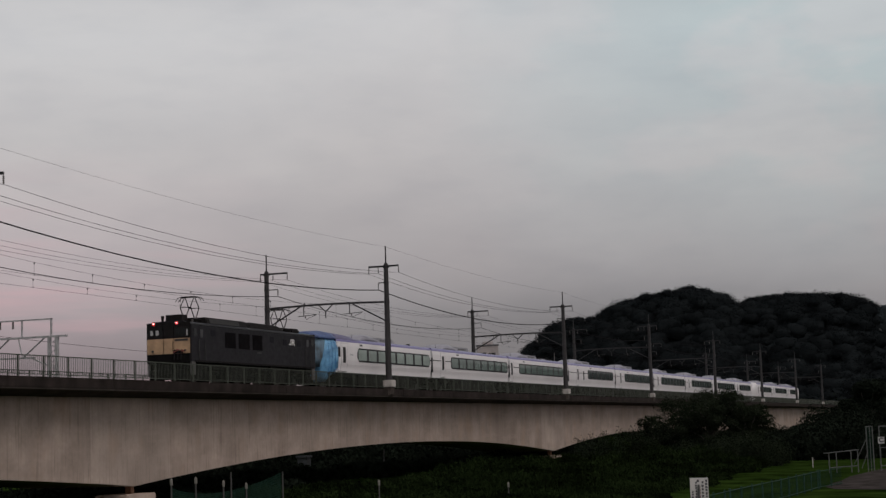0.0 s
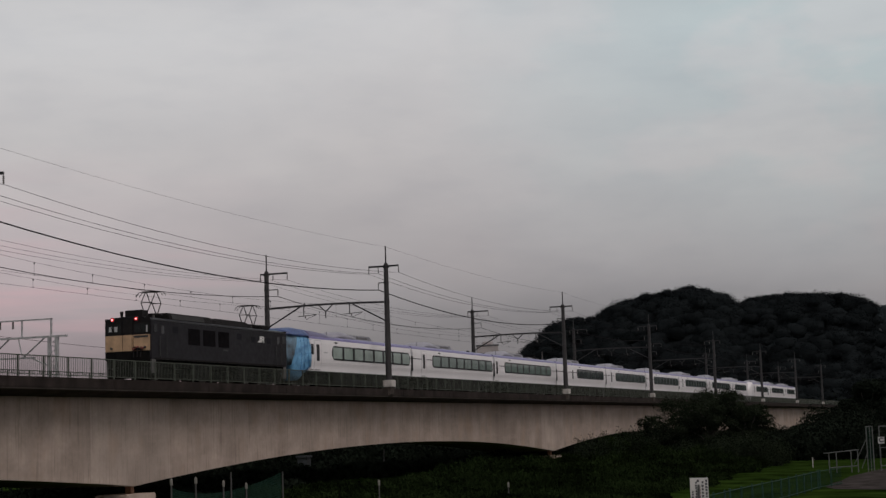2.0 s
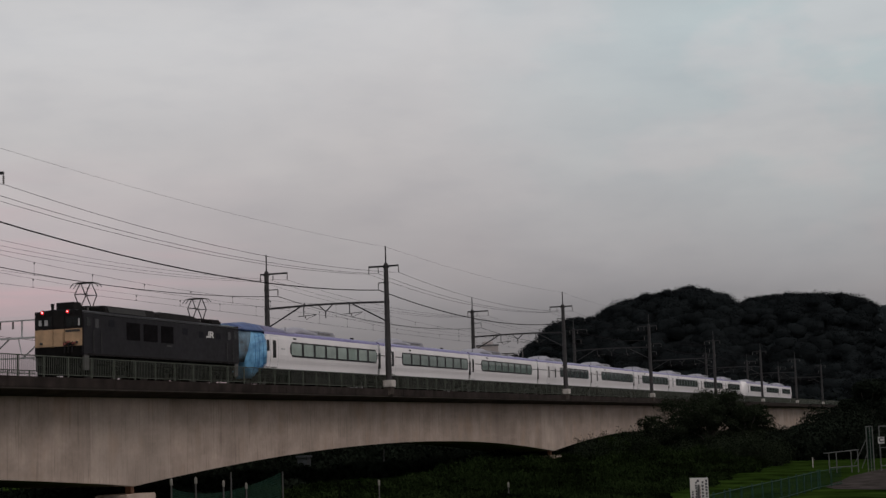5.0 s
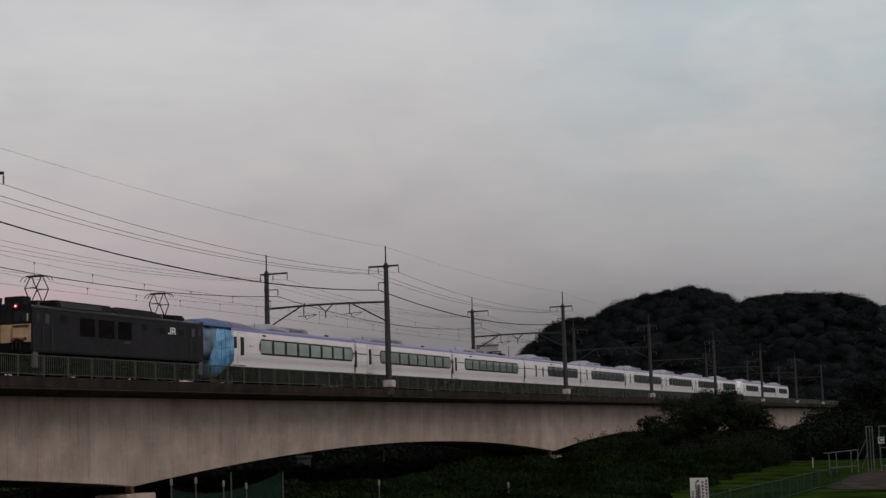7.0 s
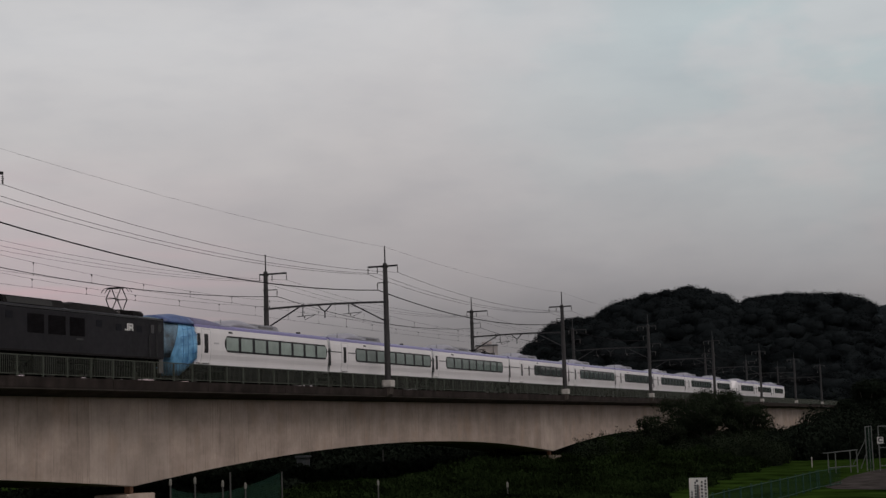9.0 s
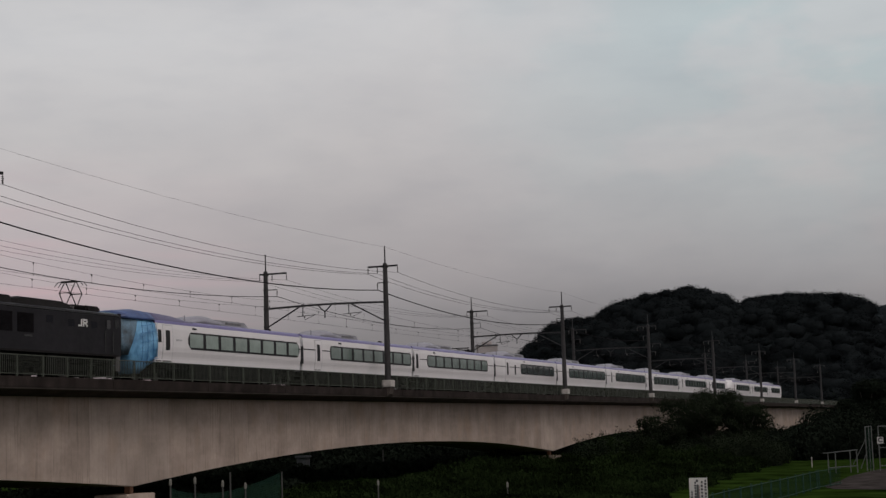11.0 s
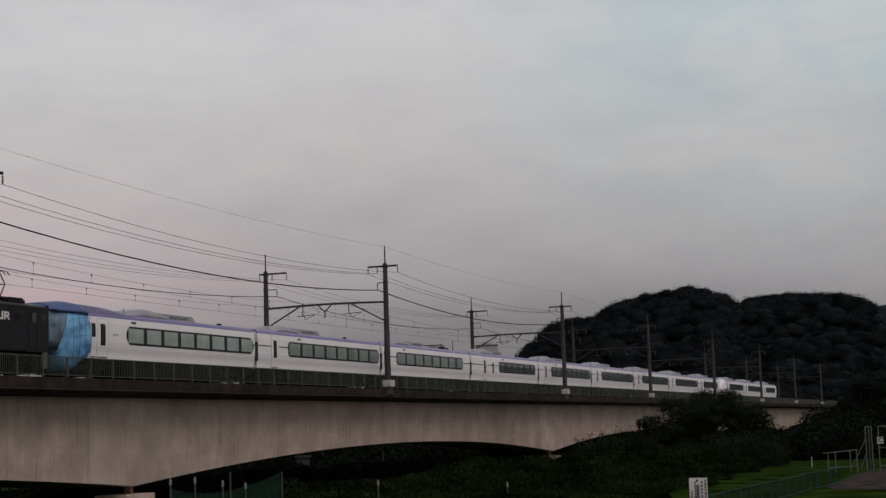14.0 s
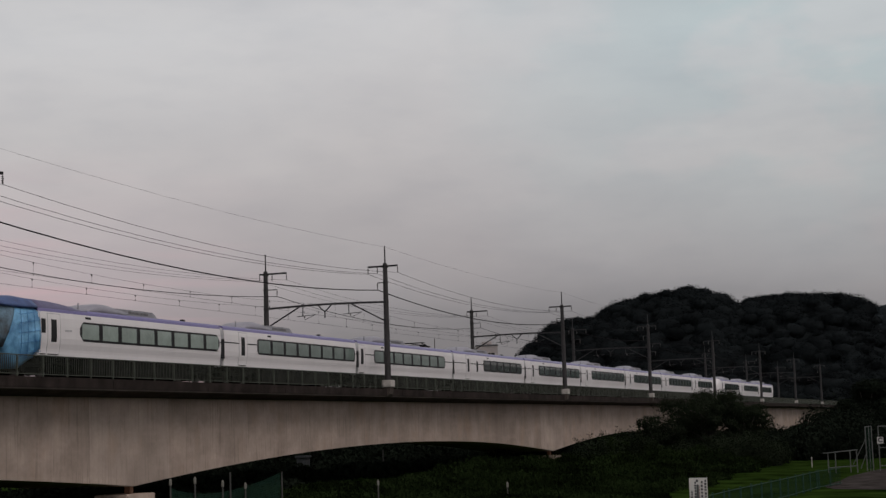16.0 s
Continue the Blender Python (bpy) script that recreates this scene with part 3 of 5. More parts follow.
def pantograph(parent, x, z0, z1):
    """A raised diamond pantograph."""
    base = part("pantograph", Geo().box(-0.75, 0.75, -0.55, -0.47, 0.0, 0.07).box(-0.75, 0.75, 0.47, 0.55, 0.0, 0.07).box(-0.7, -0.6, -0.5, 0.5, 0.0, 0.07)
                .box(0.6, 0.7, -0.5, 0.5, 0.0, 0.07), LOCO_BLACK, parent, "raised diamond pantograph", at=(x, 0, z0))
    h = z1 - z0
    knee = 0.52 * h
    for s in (-1, 1):
        g = Geo()
        for y in (-1, 1):
            g.tube((s * 0.05, y * 0.36, 0.04), (s * 0.52, y * 0.34, knee), 0.032, n=6)
        g.tube((s * 0.52, -0.34, knee), (s * 0.52, 0.34, knee), 0.022, n=6)
        part("lower_arm", g, LOCO_BLACK, base)
        g = Geo()
        for y in (-1, 1):
            g.tube((s * 0.52, y * 0.34, knee), (s * 0.06, y * 0.32, h - 0.06), 0.030, n=6)
        part("upper_arm", g, LOCO_BLACK, base)
    part("cross_tie", Geo().tube((0.52, 0, knee), (-0.52, 0, knee), 0.014, n=5), LOCO_BLACK, base)
    for s in (-0.17, 0.17):
        g = Geo().box(s - 0.04, s + 0.04, -0.46, 0.46, h - 0.06, h)
        for q in (-1, 1):
            g.tube((s, q * 0.46, h - 0.03), (s, q * 0.68, h - 0.06), 0.02, n=5).tube((s, q * 0.68, h - 0.06), (s, q * 0.86, h - 0.28), 0.02, n=5)
        part("pan_head", g, LOCO_BLACK, base)
    g = Geo()
    for xx in (-0.6, 0.6):
        for y in (-0.5, 0.5):
            g.tube((xx, y, -0.25), (xx, y, 0.0), 0.06, n=8)
    part("insulator", g, INSULATOR, base)
    return base


def make_loco():
    ob = thing("locomotive", "dark blue-black electric locomotive with cream front panel, red tail lamps lit", "locomotive")
    L = 17.1
    side = [(-1.45, 1.2), (-1.45, 3.30), (-1.38, 3.42), (-0.9, 3.55), (0, 3.60), (0.9, 3.55), (1.38, 3.42), (1.45, 3.30), (1.45, 1.2)]
    part("body", Geo().prism(side, 0, L), LOCO_BLUE, ob, bevel=0.04)
    part("gutter", Geo().box(0.1, L - 0.1, -1.475, -1.45, 3.33, 3.37).box(0.1, L - 0.1, 1.45, 1.475, 3.33, 3.37), LOCO_GREY, ob)
    part("sill", Geo().box(0.4, L - 0.4, -1.47, -1.452, 1.2, 1.30).box(0.4, L - 0.4, 1.452, 1.47, 1.2, 1.30), LOCO_BLACK, ob)
    part("underframe", Geo().box(0.3, L - 0.3, -1.25, 1.25, 0.80, 1.2), UNDER, ob)
    for e, s in ((0.0, -1), (L, 1)):
        # ends: cream lower panels, door, windscreens, lamps, steps, coupler
        def ex(a, b):
            return (e + s * a, e + s * b) if s > 0 else (e - b, e - a)
        x0, x1 = ex(0.0, 0.035)
        part("front_panel", Geo().box(x0, x1, 0.33, 1.40, 1.68, 2.565), LOCO_CREAM, ob, "cream painted front panel", bevel=0.015)
        part("front_panel", Geo().box(x0, x1, -1.40, -0.37, 1.68, 2.565), LOCO_CREAM, ob, "cream painted front panel", bevel=0.015)
        x0, x1 = ex(0.0, 0.05)
        door = part("end_door", Geo().box(x0, x1, -0.34, 0.30, 1.68, 2.565), LOCO_CREAM, ob, "cream lower half of the end door", bevel=0.015)
        part("end_door_top", Geo().box(x0, x1, -0.34, 0.30, 2.58, 3.36), LOCO_BLACK, ob, bevel=0.015)
        xb0, xb1 = ex(0.05, 0.07)
        part("handrail", Geo().tube((xb1, -0.30, 1.8), (xb1, -0.30, 2.4), 0.018, n=6), LOCO_BLACK, ob)
        part("end_cap", Geo().box(*ex(0.0, 0.03), -1.42, 1.42, 3.32, 3.50), LOCO_BLACK, ob, bevel=0.02)
        for y in (-0.9, 0.86):
            xx = ex(0.0, 0.03)
            w = part("windscreen", Geo().box(*xx, y - 0.50, y + 0.50, 2.63, 3.30), LOCO_BLACK, ob, bevel=0.01)
            part("pane", Geo().box(*ex(0.031, 0.036), y - 0.43, y - 0.02, 2.70, 3.15), GLASS_CAB, w)
            part("pane", Geo().box(*ex(0.031, 0.036), y + 0.02, y + 0.43, 2.70, 3.15), GLASS_CAB, w)
            part("wiper", Geo().tube((ex(0.05, 0.06)[0], y, 2.70), (ex(0.05, 0.06)[0], y + 0.15, 3.05), 0.012, n=5), LOCO_BLACK, ob)
        for y in (-0.58, 0.92):
            part("lamp_housing", Geo().tube((e + s * -0.05, y, 3.44), (e + s * 0.07, y, 3.44), 0.13, n=14), LAMP_DARK, ob)
            if s < 0:
                part("tail_lamp", Geo().tube((e + s * 0.07, y, 3.44), (e + s * 0.10, y, 3.44), 0.085, n=14), RED_LAMP, ob, "lit red tail lamp")
                part("lamp_bulb", Geo().tube((e + s * 0.10, y, 3.44), (e + s * 0.11, y, 3.44), 0.035, n=10), BULB, ob, "glowing lamp bulb")
            else:
                part("tail_lamp", Geo().tube((e + s * 0.07, y, 3.44), (e + s * 0.10, y, 3.44), 0.085, n=14), LAMP_DARK, ob)
        part("number_board", Geo().box(*ex(0.036, 0.045), -1.28, -0.42, 2.40, 2.52), LOCO_GREY, ob, "grey strip over the cream panel")
        for y in (-1.1, 1.0):
            part("marker_lamp", Geo().tube((e + s * 0.03, y, 1.86), (e + s * 0.10, y, 1.86), 0.07, n=10), LAMP_DARK, ob)
        g = Geo().box(*ex(0.0, 0.10), -0.95, -0.35, 1.70, 1.86)
        for k in range(3):
            g.tube((e + s * 0.12, -0.9 + k * 0.22, 1.9), (e + s * 0.20, -0.9 + k * 0.22, 1.35), 0.04, n=6)
        part("hose_jumpers", g, LOCO_BLACK, ob)
        for y, z in ((-0.98, 1.84), (-0.66, 1.90), (-0.45, 1.80)):
            part("hose_cock", Geo().tube((e + s * 0.10, y, z), (e + s * 0.24, y, z - 0.04), 0.055, 0.045, 8).box(*ex(0.12, 0.16), y - 0.11, y + 0.11, z - 0.03, z + 0.03), COCK_RED, ob, "dull red hose cock")
        # pale patches stuck on the panes imitate bright sky seen through the cab
        for y0, y1 in ((0.98, 1.16), (0.62, 0.82), (-1.26, -1.18)):
            part("window_blind", Geo().box(*ex(0.037, 0.042), y0, y1, 2.78 if y0 > 0 else 2.70, 3.06), CAB_SKY, ob, "pale patch on the windscreen, painted as sky seen through the cab")
        part("buffer_beam", Geo().box(*ex(-0.3, 0.05), -1.35, 1.35, 1.15, 1.66), UNDER, ob, bevel=0.03)
        part("coupler", Geo().box(*ex(0.05, 0.50), -0.13, 0.13, 0.76, 1.02).box(*ex(0.38, 0.62), -0.19, 0.19, 0.72, 1.06), UNDER, ob, bevel=0.03)
        part("snowplough", Geo().prism([(-1.2, 0.2), (-1.2, 0.75), (1.2, 0.75), (1.2, 0.2)], *ex(0.02, 0.10)), UNDER, ob)
        for y in (-1.38, 1.38):
            part("cab_step", Geo().box(*ex(-0.55, -0.12), y - 0.06, y + 0.06, 0.45, 1.22), LOCO_STEP, ob, "grey cab step", bevel=0.01)
        xa = 0.30 if s < 0 else L - 0.66
        xd = 0.98 if s < 0 else L - 1.55
        for q in (-1, 1):
            y0, y1 = (q * 1.45 - 0.012, q * 1.45 + 0.012)
            part("cab_window", Geo().box(xa, xa + 0.36, y0, y1, 2.68, 3.12), GLASS_CAB, ob)
            d = part("cab_door", Geo().box(xd, xd + 0.57, y0, y1, 1.26, 3.22), LOCO_BLUE, ob, bevel=0.008)
            part("pane", Geo().box(xd + 0.12, xd + 0.45, q * 1.45 - 0.016, q * 1.45 + 0.016, 2.62, 3.08), GLASS_DARK, d)
            part("handrail", Geo().tube((xd - 0.09, q * 1.50, 1.35), (xd - 0.09, q * 1.50, 2.5), 0.02, n=6), LOCO_GREY, ob)
            part("handrail", Geo().tube((xd + 0.66, q * 1.50, 1.35), (xd + 0.66, q * 1.50, 2.5), 0.02, n=6), LOCO_GREY, ob)
        part("horn", Geo().tube((e - s * 0.22, 0.50, 3.5), (e - s * 0.22, 0.50, 3.90), 0.06, 0.10, 10), LOCO_BLACK, ob)
    for q in (-1, 1):
        for a, b in ((4.16, 5.53), (5.91, 7.39), (7.78, 9.12)):
            y0 = q * 1.45
            gr = part("grille", Geo().box(a, b, y0 - 0.012, y0 + 0.012, 2.13, 3.06), GRILLE_BLACK, ob, "black louvred air intake")
            g = Geo()
            for k in range(13):
                z = 2.17 + k * 0.067
                g.add([(a + 0.04, y0 + q * 0.012, z), (b - 0.04, y0 + q * 0.012, z), (b - 0.04, y0 + q * 0.022, z + 0.03), (a + 0.04, y0 + q * 0.022, z + 0.03),
                       (a + 0.04, y0 + q * 0.012, z + 0.05), (b - 0.04, y0 + q * 0.012, z + 0.05)], [(0, 1, 2, 3), (3, 2, 5, 4)])
            part("louvre", g, GRILLE_BLACK, gr)
        for a, z in ((2.4, 3.10), (10.2, 3.05), (12.1, 2.95), (14.2, 2.95)):
            part("side_hatch", Geo().box(a, a + 0.55, q * 1.45 - 0.01, q * 1.45 + 0.01, z - 0.36, z), LOCO_HATCH, ob, bevel=0.004)
        part("plate", Geo().box(8.35, 9.0, q * 1.45 - 0.012, q * 1.45 + 0.012, 1.93, 2.03), LOCO_GREY, ob)
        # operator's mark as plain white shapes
        y0 = q * 1.462
        m = Geo()
        y0, y1 = y0 - 0.004, y0 + 0.004
        f = 1 if q < 0 else -1
        def bx(a, b, c, d):
            u, w = sorted((13.42 + f * a, 13.42 + f * b))
            m.box(u, w, y0, y1, c, d)
        bx(-0.20, -0.08, 2.72, 3.02), bx(-0.44, -0.08, 2.64, 2.72)
        bx(0.0, 0.10, 2.64, 3.02), bx(0.10, 0.36, 2.94, 3.02), bx(0.28, 0.40, 2.84, 2.96), bx(0.10, 0.36, 2.78, 2.86), bx(0.22, 0.32, 2.71, 2.78), bx(0.30, 0.42, 2.64, 2.73)
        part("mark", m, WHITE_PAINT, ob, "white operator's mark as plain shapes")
    part("roof_box", Geo().box(0.45, 1.15, -0.62, 0.45, 3.50, 3.97), LOCO_BLACK, ob, bevel=0.03)
    g = Geo().prism([(-0.95, 3.45), (-0.80, 3.93), (0.80, 3.93), (0.95, 3.45)], 2.95, 8.15)
    roof = part("roof_monitor", g, LOCO_BLACK, ob, bevel=0.05)
    part("louvre", Geo().prism([(-0.99, 3.56), (-0.88, 3.86), (0.88, 3.86), (0.99, 3.56)], 3.2, 7.0), LOCO_GREYBLACK, roof)
    secs = []
    for x, k in ((8.55, 0.25), (8.75, 0.75), (9.2, 1.0), (12.4, 0.98), (13.1, 0.75), (13.55, 0.3)):
        secs.append([(x, y, 3.45 + (z - 3.45) * k) for y, z in ((-0.95, 3.45), (-0.80, 3.90), (-0.5, 3.96), (0.5, 3.96), (0.80, 3.90), (0.95, 3.45))])
    part("roof_monitor", Geo().loft(secs), LOCO_BLACK, ob)
    part("roof_box", Geo().box(14.95, 16.25, -0.72, 0.72, 3.50, 3.86), LOCO_BLACK, ob, bevel=0.10)
    pantograph(ob, 2.53, 3.78, 5.16)
    pantograph(ob, 14.55, 3.78, 5.12)
    for x in (3.0, 8.55, 14.1):
        bogie(ob, x, 2.5, 0.55)
    for q in (-1, 1):
        for a, b in ((0.75, 1.35), (4.75, 6.75), (10.35, 12.3), (15.75, 16.35)):
            part("equipment_box", Geo().box(a, b, q * 1.2 - 0.18, q * 1.2 + 0.18, 0.18, 1.18), UNDER, ob, bevel=0.03)
        part("air_tank", Geo().tube((6.7, q * 1.1, 0.95), (7.2, q * 1.1, 0.95), 0.18, n=12), UNDER, ob)
    return ob


COCK_RED = material("cock_red", (0.22, 0.06, 0.05), 0.7, vary=0.2)
# pale colour that stands in for skylight in the cab windows
CAB_SKY = material("cab_sky_pale", (0.40, 0.40, 0.41), 0.7, vary=0.1)
GLASS_CAB = material("cab_glass", (0.014, 0.016, 0.017), 0.2, vary=0.1, spec=0.2)
LOCO_STEP = material("step_grey", (0.09, 0.087, 0.087), 0.7, vary=0.2)
LOCO_HATCH = material("hatch_paint", (0.0085, 0.0085, 0.0125), 0.6, spec=0.12, vary=0.15, scale=2)
GRILLE_BLACK = material("grille_black", (0.0112, 0.0105, 0.0118), 0.95, vary=0.2, spec=0.0)
LOCO_GREYBLACK = material("roof_louvre", (0.018, 0.017, 0.017), 0.75, vary=0.3, scale=6)

SIDE = [(-1.355, 1.08), (-1.36, 1.28), (-1.375, 1.42), (-1.425, 1.68), (-1.45, 1.95), (-1.45, 2.55), (-1.43, 2.95), (-1.39, 3.22)]
ROOF = [(-1.39, 3.22), (-1.36, 3.36), (-1.25, 3.46)]
TOP = [(-1.25, 3.46), (-0.95, 3.52), (-0.5, 3.58), (0, 3.60)]


def mirror(half):
    return half + [(-y, z) for y, z in reversed(half)]


def side_y(z):
    """Half width of a coach at a height."""
    for (y0, z0), (y1, z1) in zip(SIDE, SIDE[1:]):
        if z0 <= z <= z1:
            return -(y0 + (y1 - y0) * (z - z0) / (z1 - z0))
    return 1.39


def skin(x0, x1, z0, z1, q, out0, out1, step=0.12, round_ends=0.0, point=0.55):
    """A thin slab that follows the coach's side between two heights."""
    n = max(1, int((z1 - z0) / step))
    zs = [z0 + (z1 - z0) * k / n for k in range(n + 1)]
    ring = [(q * (side_y(z) + out1), z) for z in zs] + [(q * (side_y(z) + out0), z) for z in reversed(zs)]
    if not round_ends:
        return Geo().prism(ring, x0, x1)
    secs = []
    zm = (z0 + z1) / 2
    for x, k in ((x0, point), (x0 + round_ends * 0.35, 0.35 + 0.9 * point), (x0 + round_ends, 1.0), (x1 - round_ends, 1.0), (x1 - round_ends * 0.35, 0.35 + 0.9 * point), (x1, point)):
        zz = [zm + (z - zm) * k for z in zs]
        secs.append([(x, q * (side_y(z) + out1), z) for z in zz] + [(x, q * (side_y(z) + out0), z) for z in reversed(zz)])
    return Geo().loft(secs)


def nose_sections(x0, x1, outline, base):
    """Sections of a drawn-in, sloping cab nose from the full outline at x0 to the tip at x1."""
    secs = []
    for k in range(9):
        u = k / 8
        w = 1 - 0.42 * u ** 2.2
        h = 1 - 0.50 * max(0, u - 0.25) ** 1.3 / 0.75 ** 1.3
        secs.append([(x0 + (x1 - x0) * u, y * w, base + (z - base) * h) for y, z in outline])
    return secs


def make_coach(kind):
    """One coach; x runs from its leading end. kind: middle, sheeted (leading, nose wrapped), nose_front, nose_rear."""
    ob = thing("rail_coach", LABELS[kind], "train coach", "white express train coaches")
    a, b = 0.22, 20.28
    nose = 0
    if kind == "sheeted":
        a = -0.05
        b = 18.65
    if kind == "nose_front":
        a, nose = 3.3, -1
    if kind == "nose_rear":
        b, nose = 17.2, 1
    part("body", Geo().prism(mirror(SIDE), a, b), CAR_WHITE, ob, smooth=False)
    part("cant_band", Geo().prism(mirror(ROOF), a, b), CAR_VIOLET, ob, "violet band along the roof edge")
    part("roof", Geo().prism(mirror(TOP), a, b), CAR_ROOF, ob)
    if nose:
        e, tip = (a, 0.15) if nose < 0 else (b, 20.35)
        full = mirror(SIDE[:-1] + ROOF[:1] + [(-1.26, 3.44), (-0.95, 3.52), (-0.5, 3.58)])
        part("cab_nose", Geo().loft(nose_sections(e, tip, full, 0.55)), CAR_WHITE, ob, "white sloping cab nose", smooth=True)
        part("cab_windscreen", Geo().loft([[(e + (tip - e) * 0.50, y, z) for y, z in ((-0.9, 2.55), (-0.8, 3.16), (0.8, 3.16), (0.9, 2.55))],
                                          [(e + (tip - e) * 0.90, y, z) for y, z in ((-0.72, 2.20), (-0.6, 2.62), (0.6, 2.62), (0.72, 2.20))]]), GLASS_DARK, ob, "dark cab windscreen")
        part("skirt", Geo().box(min(e, tip) + 0.2, max(e, tip) - 0.2, -1.1, 1.1, 0.3, 1.05), CAR_WHITE, ob, bevel=0.1)
    if kind == "sheeted":
        door, sign, w0, wn_ = 1.0, 4.1, 3.54, 8
    elif kind == "nose_front":
        door, sign, w0, wn_ = 4.2, 7.2, 6.4, 7
    elif kind == "nose_rear":
        door, sign, w0, wn_ = 2.4, 6.1, 4.55, 6
    elif kind == "end_door":
        door, sign, w0, wn_ = 0.62, 4.6, 3.1, 8
    elif kind == "short_band":
        door, sign, w0, wn_ = 3.6, 9.0, 7.9, 6
    else:
        door, sign, w0, wn_ = 2.4, 6.1, 4.55, 8
    pitch = 1.93
    w1 = w0 + wn_ * pitch + (0.05 if kind in ("middle", "dimmed") else -0.1)
    if kind == "sheeted":
        w1 = 18.45
        pitch = 1.86
    for q in (-1, 1):
        band = part("window_band", skin(w0, w1, 1.88, 2.86, q, -0.02, 0.012, round_ends=0.34 if kind == "sheeted" else 0.28, point=0.3 if kind == "sheeted" else 0.55), CAR_BLACK, ob, "black window band")
        for k in range(wn_):
            p0 = w0 + 0.20 + k * pitch + (0.06 if k else 0)
            p1 = w0 + (k + 1) * pitch - 0.10
            part("pane", skin(p0, min(p1, w1 - 0.16), 1.99, 2.76, q, 0.0, 0.017), PANES.get(kind, GLASS_TEAL), band)
        d = part("door", skin(door - 0.28, door + 0.78, 1.16, 3.12, q, -0.02, 0.010), CAR_WHITE, ob, "white passenger door")
        part("door_window", skin(door, door + 0.47, 1.75, 2.86, q, 0.0, 0.016), CAR_BLACK, d)
        part("door_frame", skin(door - 0.31, door - 0.28, 1.16, 3.14, q, 0, 0.012), CAR_GREY, ob)
        part("door_frame", skin(door + 0.78, door + 0.81, 1.16, 3.14, q, 0, 0.012), CAR_GREY, ob)
        part("door_frame", skin(door - 0.31, door + 0.81, 3.12, 3.16, q, 0, 0.012, 0.02), CAR_GREY, ob)
        part("door_sill", skin(door - 0.2, door + 0.7, 1.13, 1.17, q, 0, 0.03, 0.02), CAR_BLACK, ob)
        part("destination_panel", skin(sign, sign + 0.5, 3.02, 3.13, q, 0, 0.012, 0.05), CAR_BLACK, ob)
        part("side_mark", skin(sign - 1.9 if kind == "sheeted" else sign - 0.9, sign - 1.3 if kind == "sheeted" else sign - 0.5, 2.30, 2.40, q, 0, 0.008, 0.05), CAR_GREY, ob)
        if kind == "short_band":
            part("side_window", skin(6.0, 6.4, 1.8, 2.7, q, 0.0, 0.014), CAR_BLACK, ob)
        if kind == "sheeted":
            part("cab_door_window", skin(0.17, 0.52, 2.16, 2.86, q, 0.0, 0.014), CAR_BLACK, ob)
            part("door_frame", skin(0.04, 0.07, 1.16, 3.14, q, 0, 0.012), CAR_GREY, ob)
            part("door_sill", skin(0.1, 0.6, 1.13, 1.17, q, 0, 0.03, 0.02), CAR_BLACK, ob)
        else:
            if kind != "nose_front":
                part("belt_line", skin(a, w0 + 0.05, 2.44, 2.50, q, 0, 0.009, 0.03), CAR_BLACK, ob)
        if kind != "nose_rear":
            part("belt_line", skin(w1 - 0.05, b, 2.40, 2.46, q, 0, 0.009, 0.03), CAR_BLACK, ob)
    # roof fairing and unit
    f0 = 4.4 if kind == "sheeted" else (6.0 if kind == "nose_front" else 3.1)
    def hump(rows, top):
        out = []
        for u, k in rows:
            out.append([(f0 + u, y, 3.45 + (z - 3.45) * k) for y, z in ((-1.15, 3.45), (-1.06, 3.45 + (top - 3.45) * 0.62), (-0.78, 3.45 + (top - 3.45) * 0.92),
                        (-0.4, top), (0.4, top), (0.78, 3.45 + (top - 3.45) * 0.92), (1.06, 3.45 + (top - 3.45) * 0.62), (1.15, 3.45))])
        return Geo().loft(out)
    part("roof_fairing", hump(((0, 0.02), (0.5, 0.36), (1.0, 0.68), (1.6, 0.92), (2.2, 1.0), (2.8, 0.95), (3.5, 0.76), (4.3, 0.5)), 4.0), CAR_FAIRING, ob, "pale lilac streamlined roof fairing", smooth=True)
    unit = part("roof_unit", Geo().loft([[(f0 + x, y * w, z) for y, z in ((-1.0, 3.45), (-0.97, 3.45 + 0.36 * k), (0.97, 3.45 + 0.36 * k), (1.0, 3.45))]
                                         for x, w, k in ((3.0, 1, 0.9), (3.3, 1, 1.0), (7.1, 1, 1.0), (7.4, 0.98, 0.75), (7.75, 0.95, 0.15))]), CAR_UNIT, ob, "grey roof air unit")
    for q in (-1, 1):
        part("grille", Geo().box(f0 + 4.6, f0 + 6.6, q * 0.985 - 0.02, q * 0.985 + 0.02, 3.60, 3.72), CAR_GRILLE, unit)
    part("grille", Geo().box(f0 + 3.8, f0 + 6.9, -0.7, 0.7, 3.80, 3.86), CAR_GRILLE, unit)
    part("aerial", Geo().tube((f0 + 0.45, -0.5, 3.5), (f0 + 0.45, -0.5, 3.95), 0.05, 0.03, 8), CAR_UNIT, ob)
    part("roof_vent", Geo().box(14.9, 15.15, -1.0, -0.8, 3.48, 3.62), LOCO_BLACK, ob)
    # gangway to the coach behind
    if kind != "nose_rear":
        e = b + 0.003
        w = 0.43
        part("gangway", Geo().prism(mirror([(-1.20, 1.0), (-1.34, 1.5), (-1.41, 2.0), (-1.41, 2.9), (-1.34, 3.3), (-0.8, 3.48)]), e, e + w), BELLOWS, ob, "grey gangway bellows")
        for q in (-1, 1):
            part("gangway_slot", Geo().box(e + 0.02, e + w - 0.02, q * 1.43 - 0.03, q * 1.43 + 0.025, 1.50, 2.66), CAR_BLACK, ob)
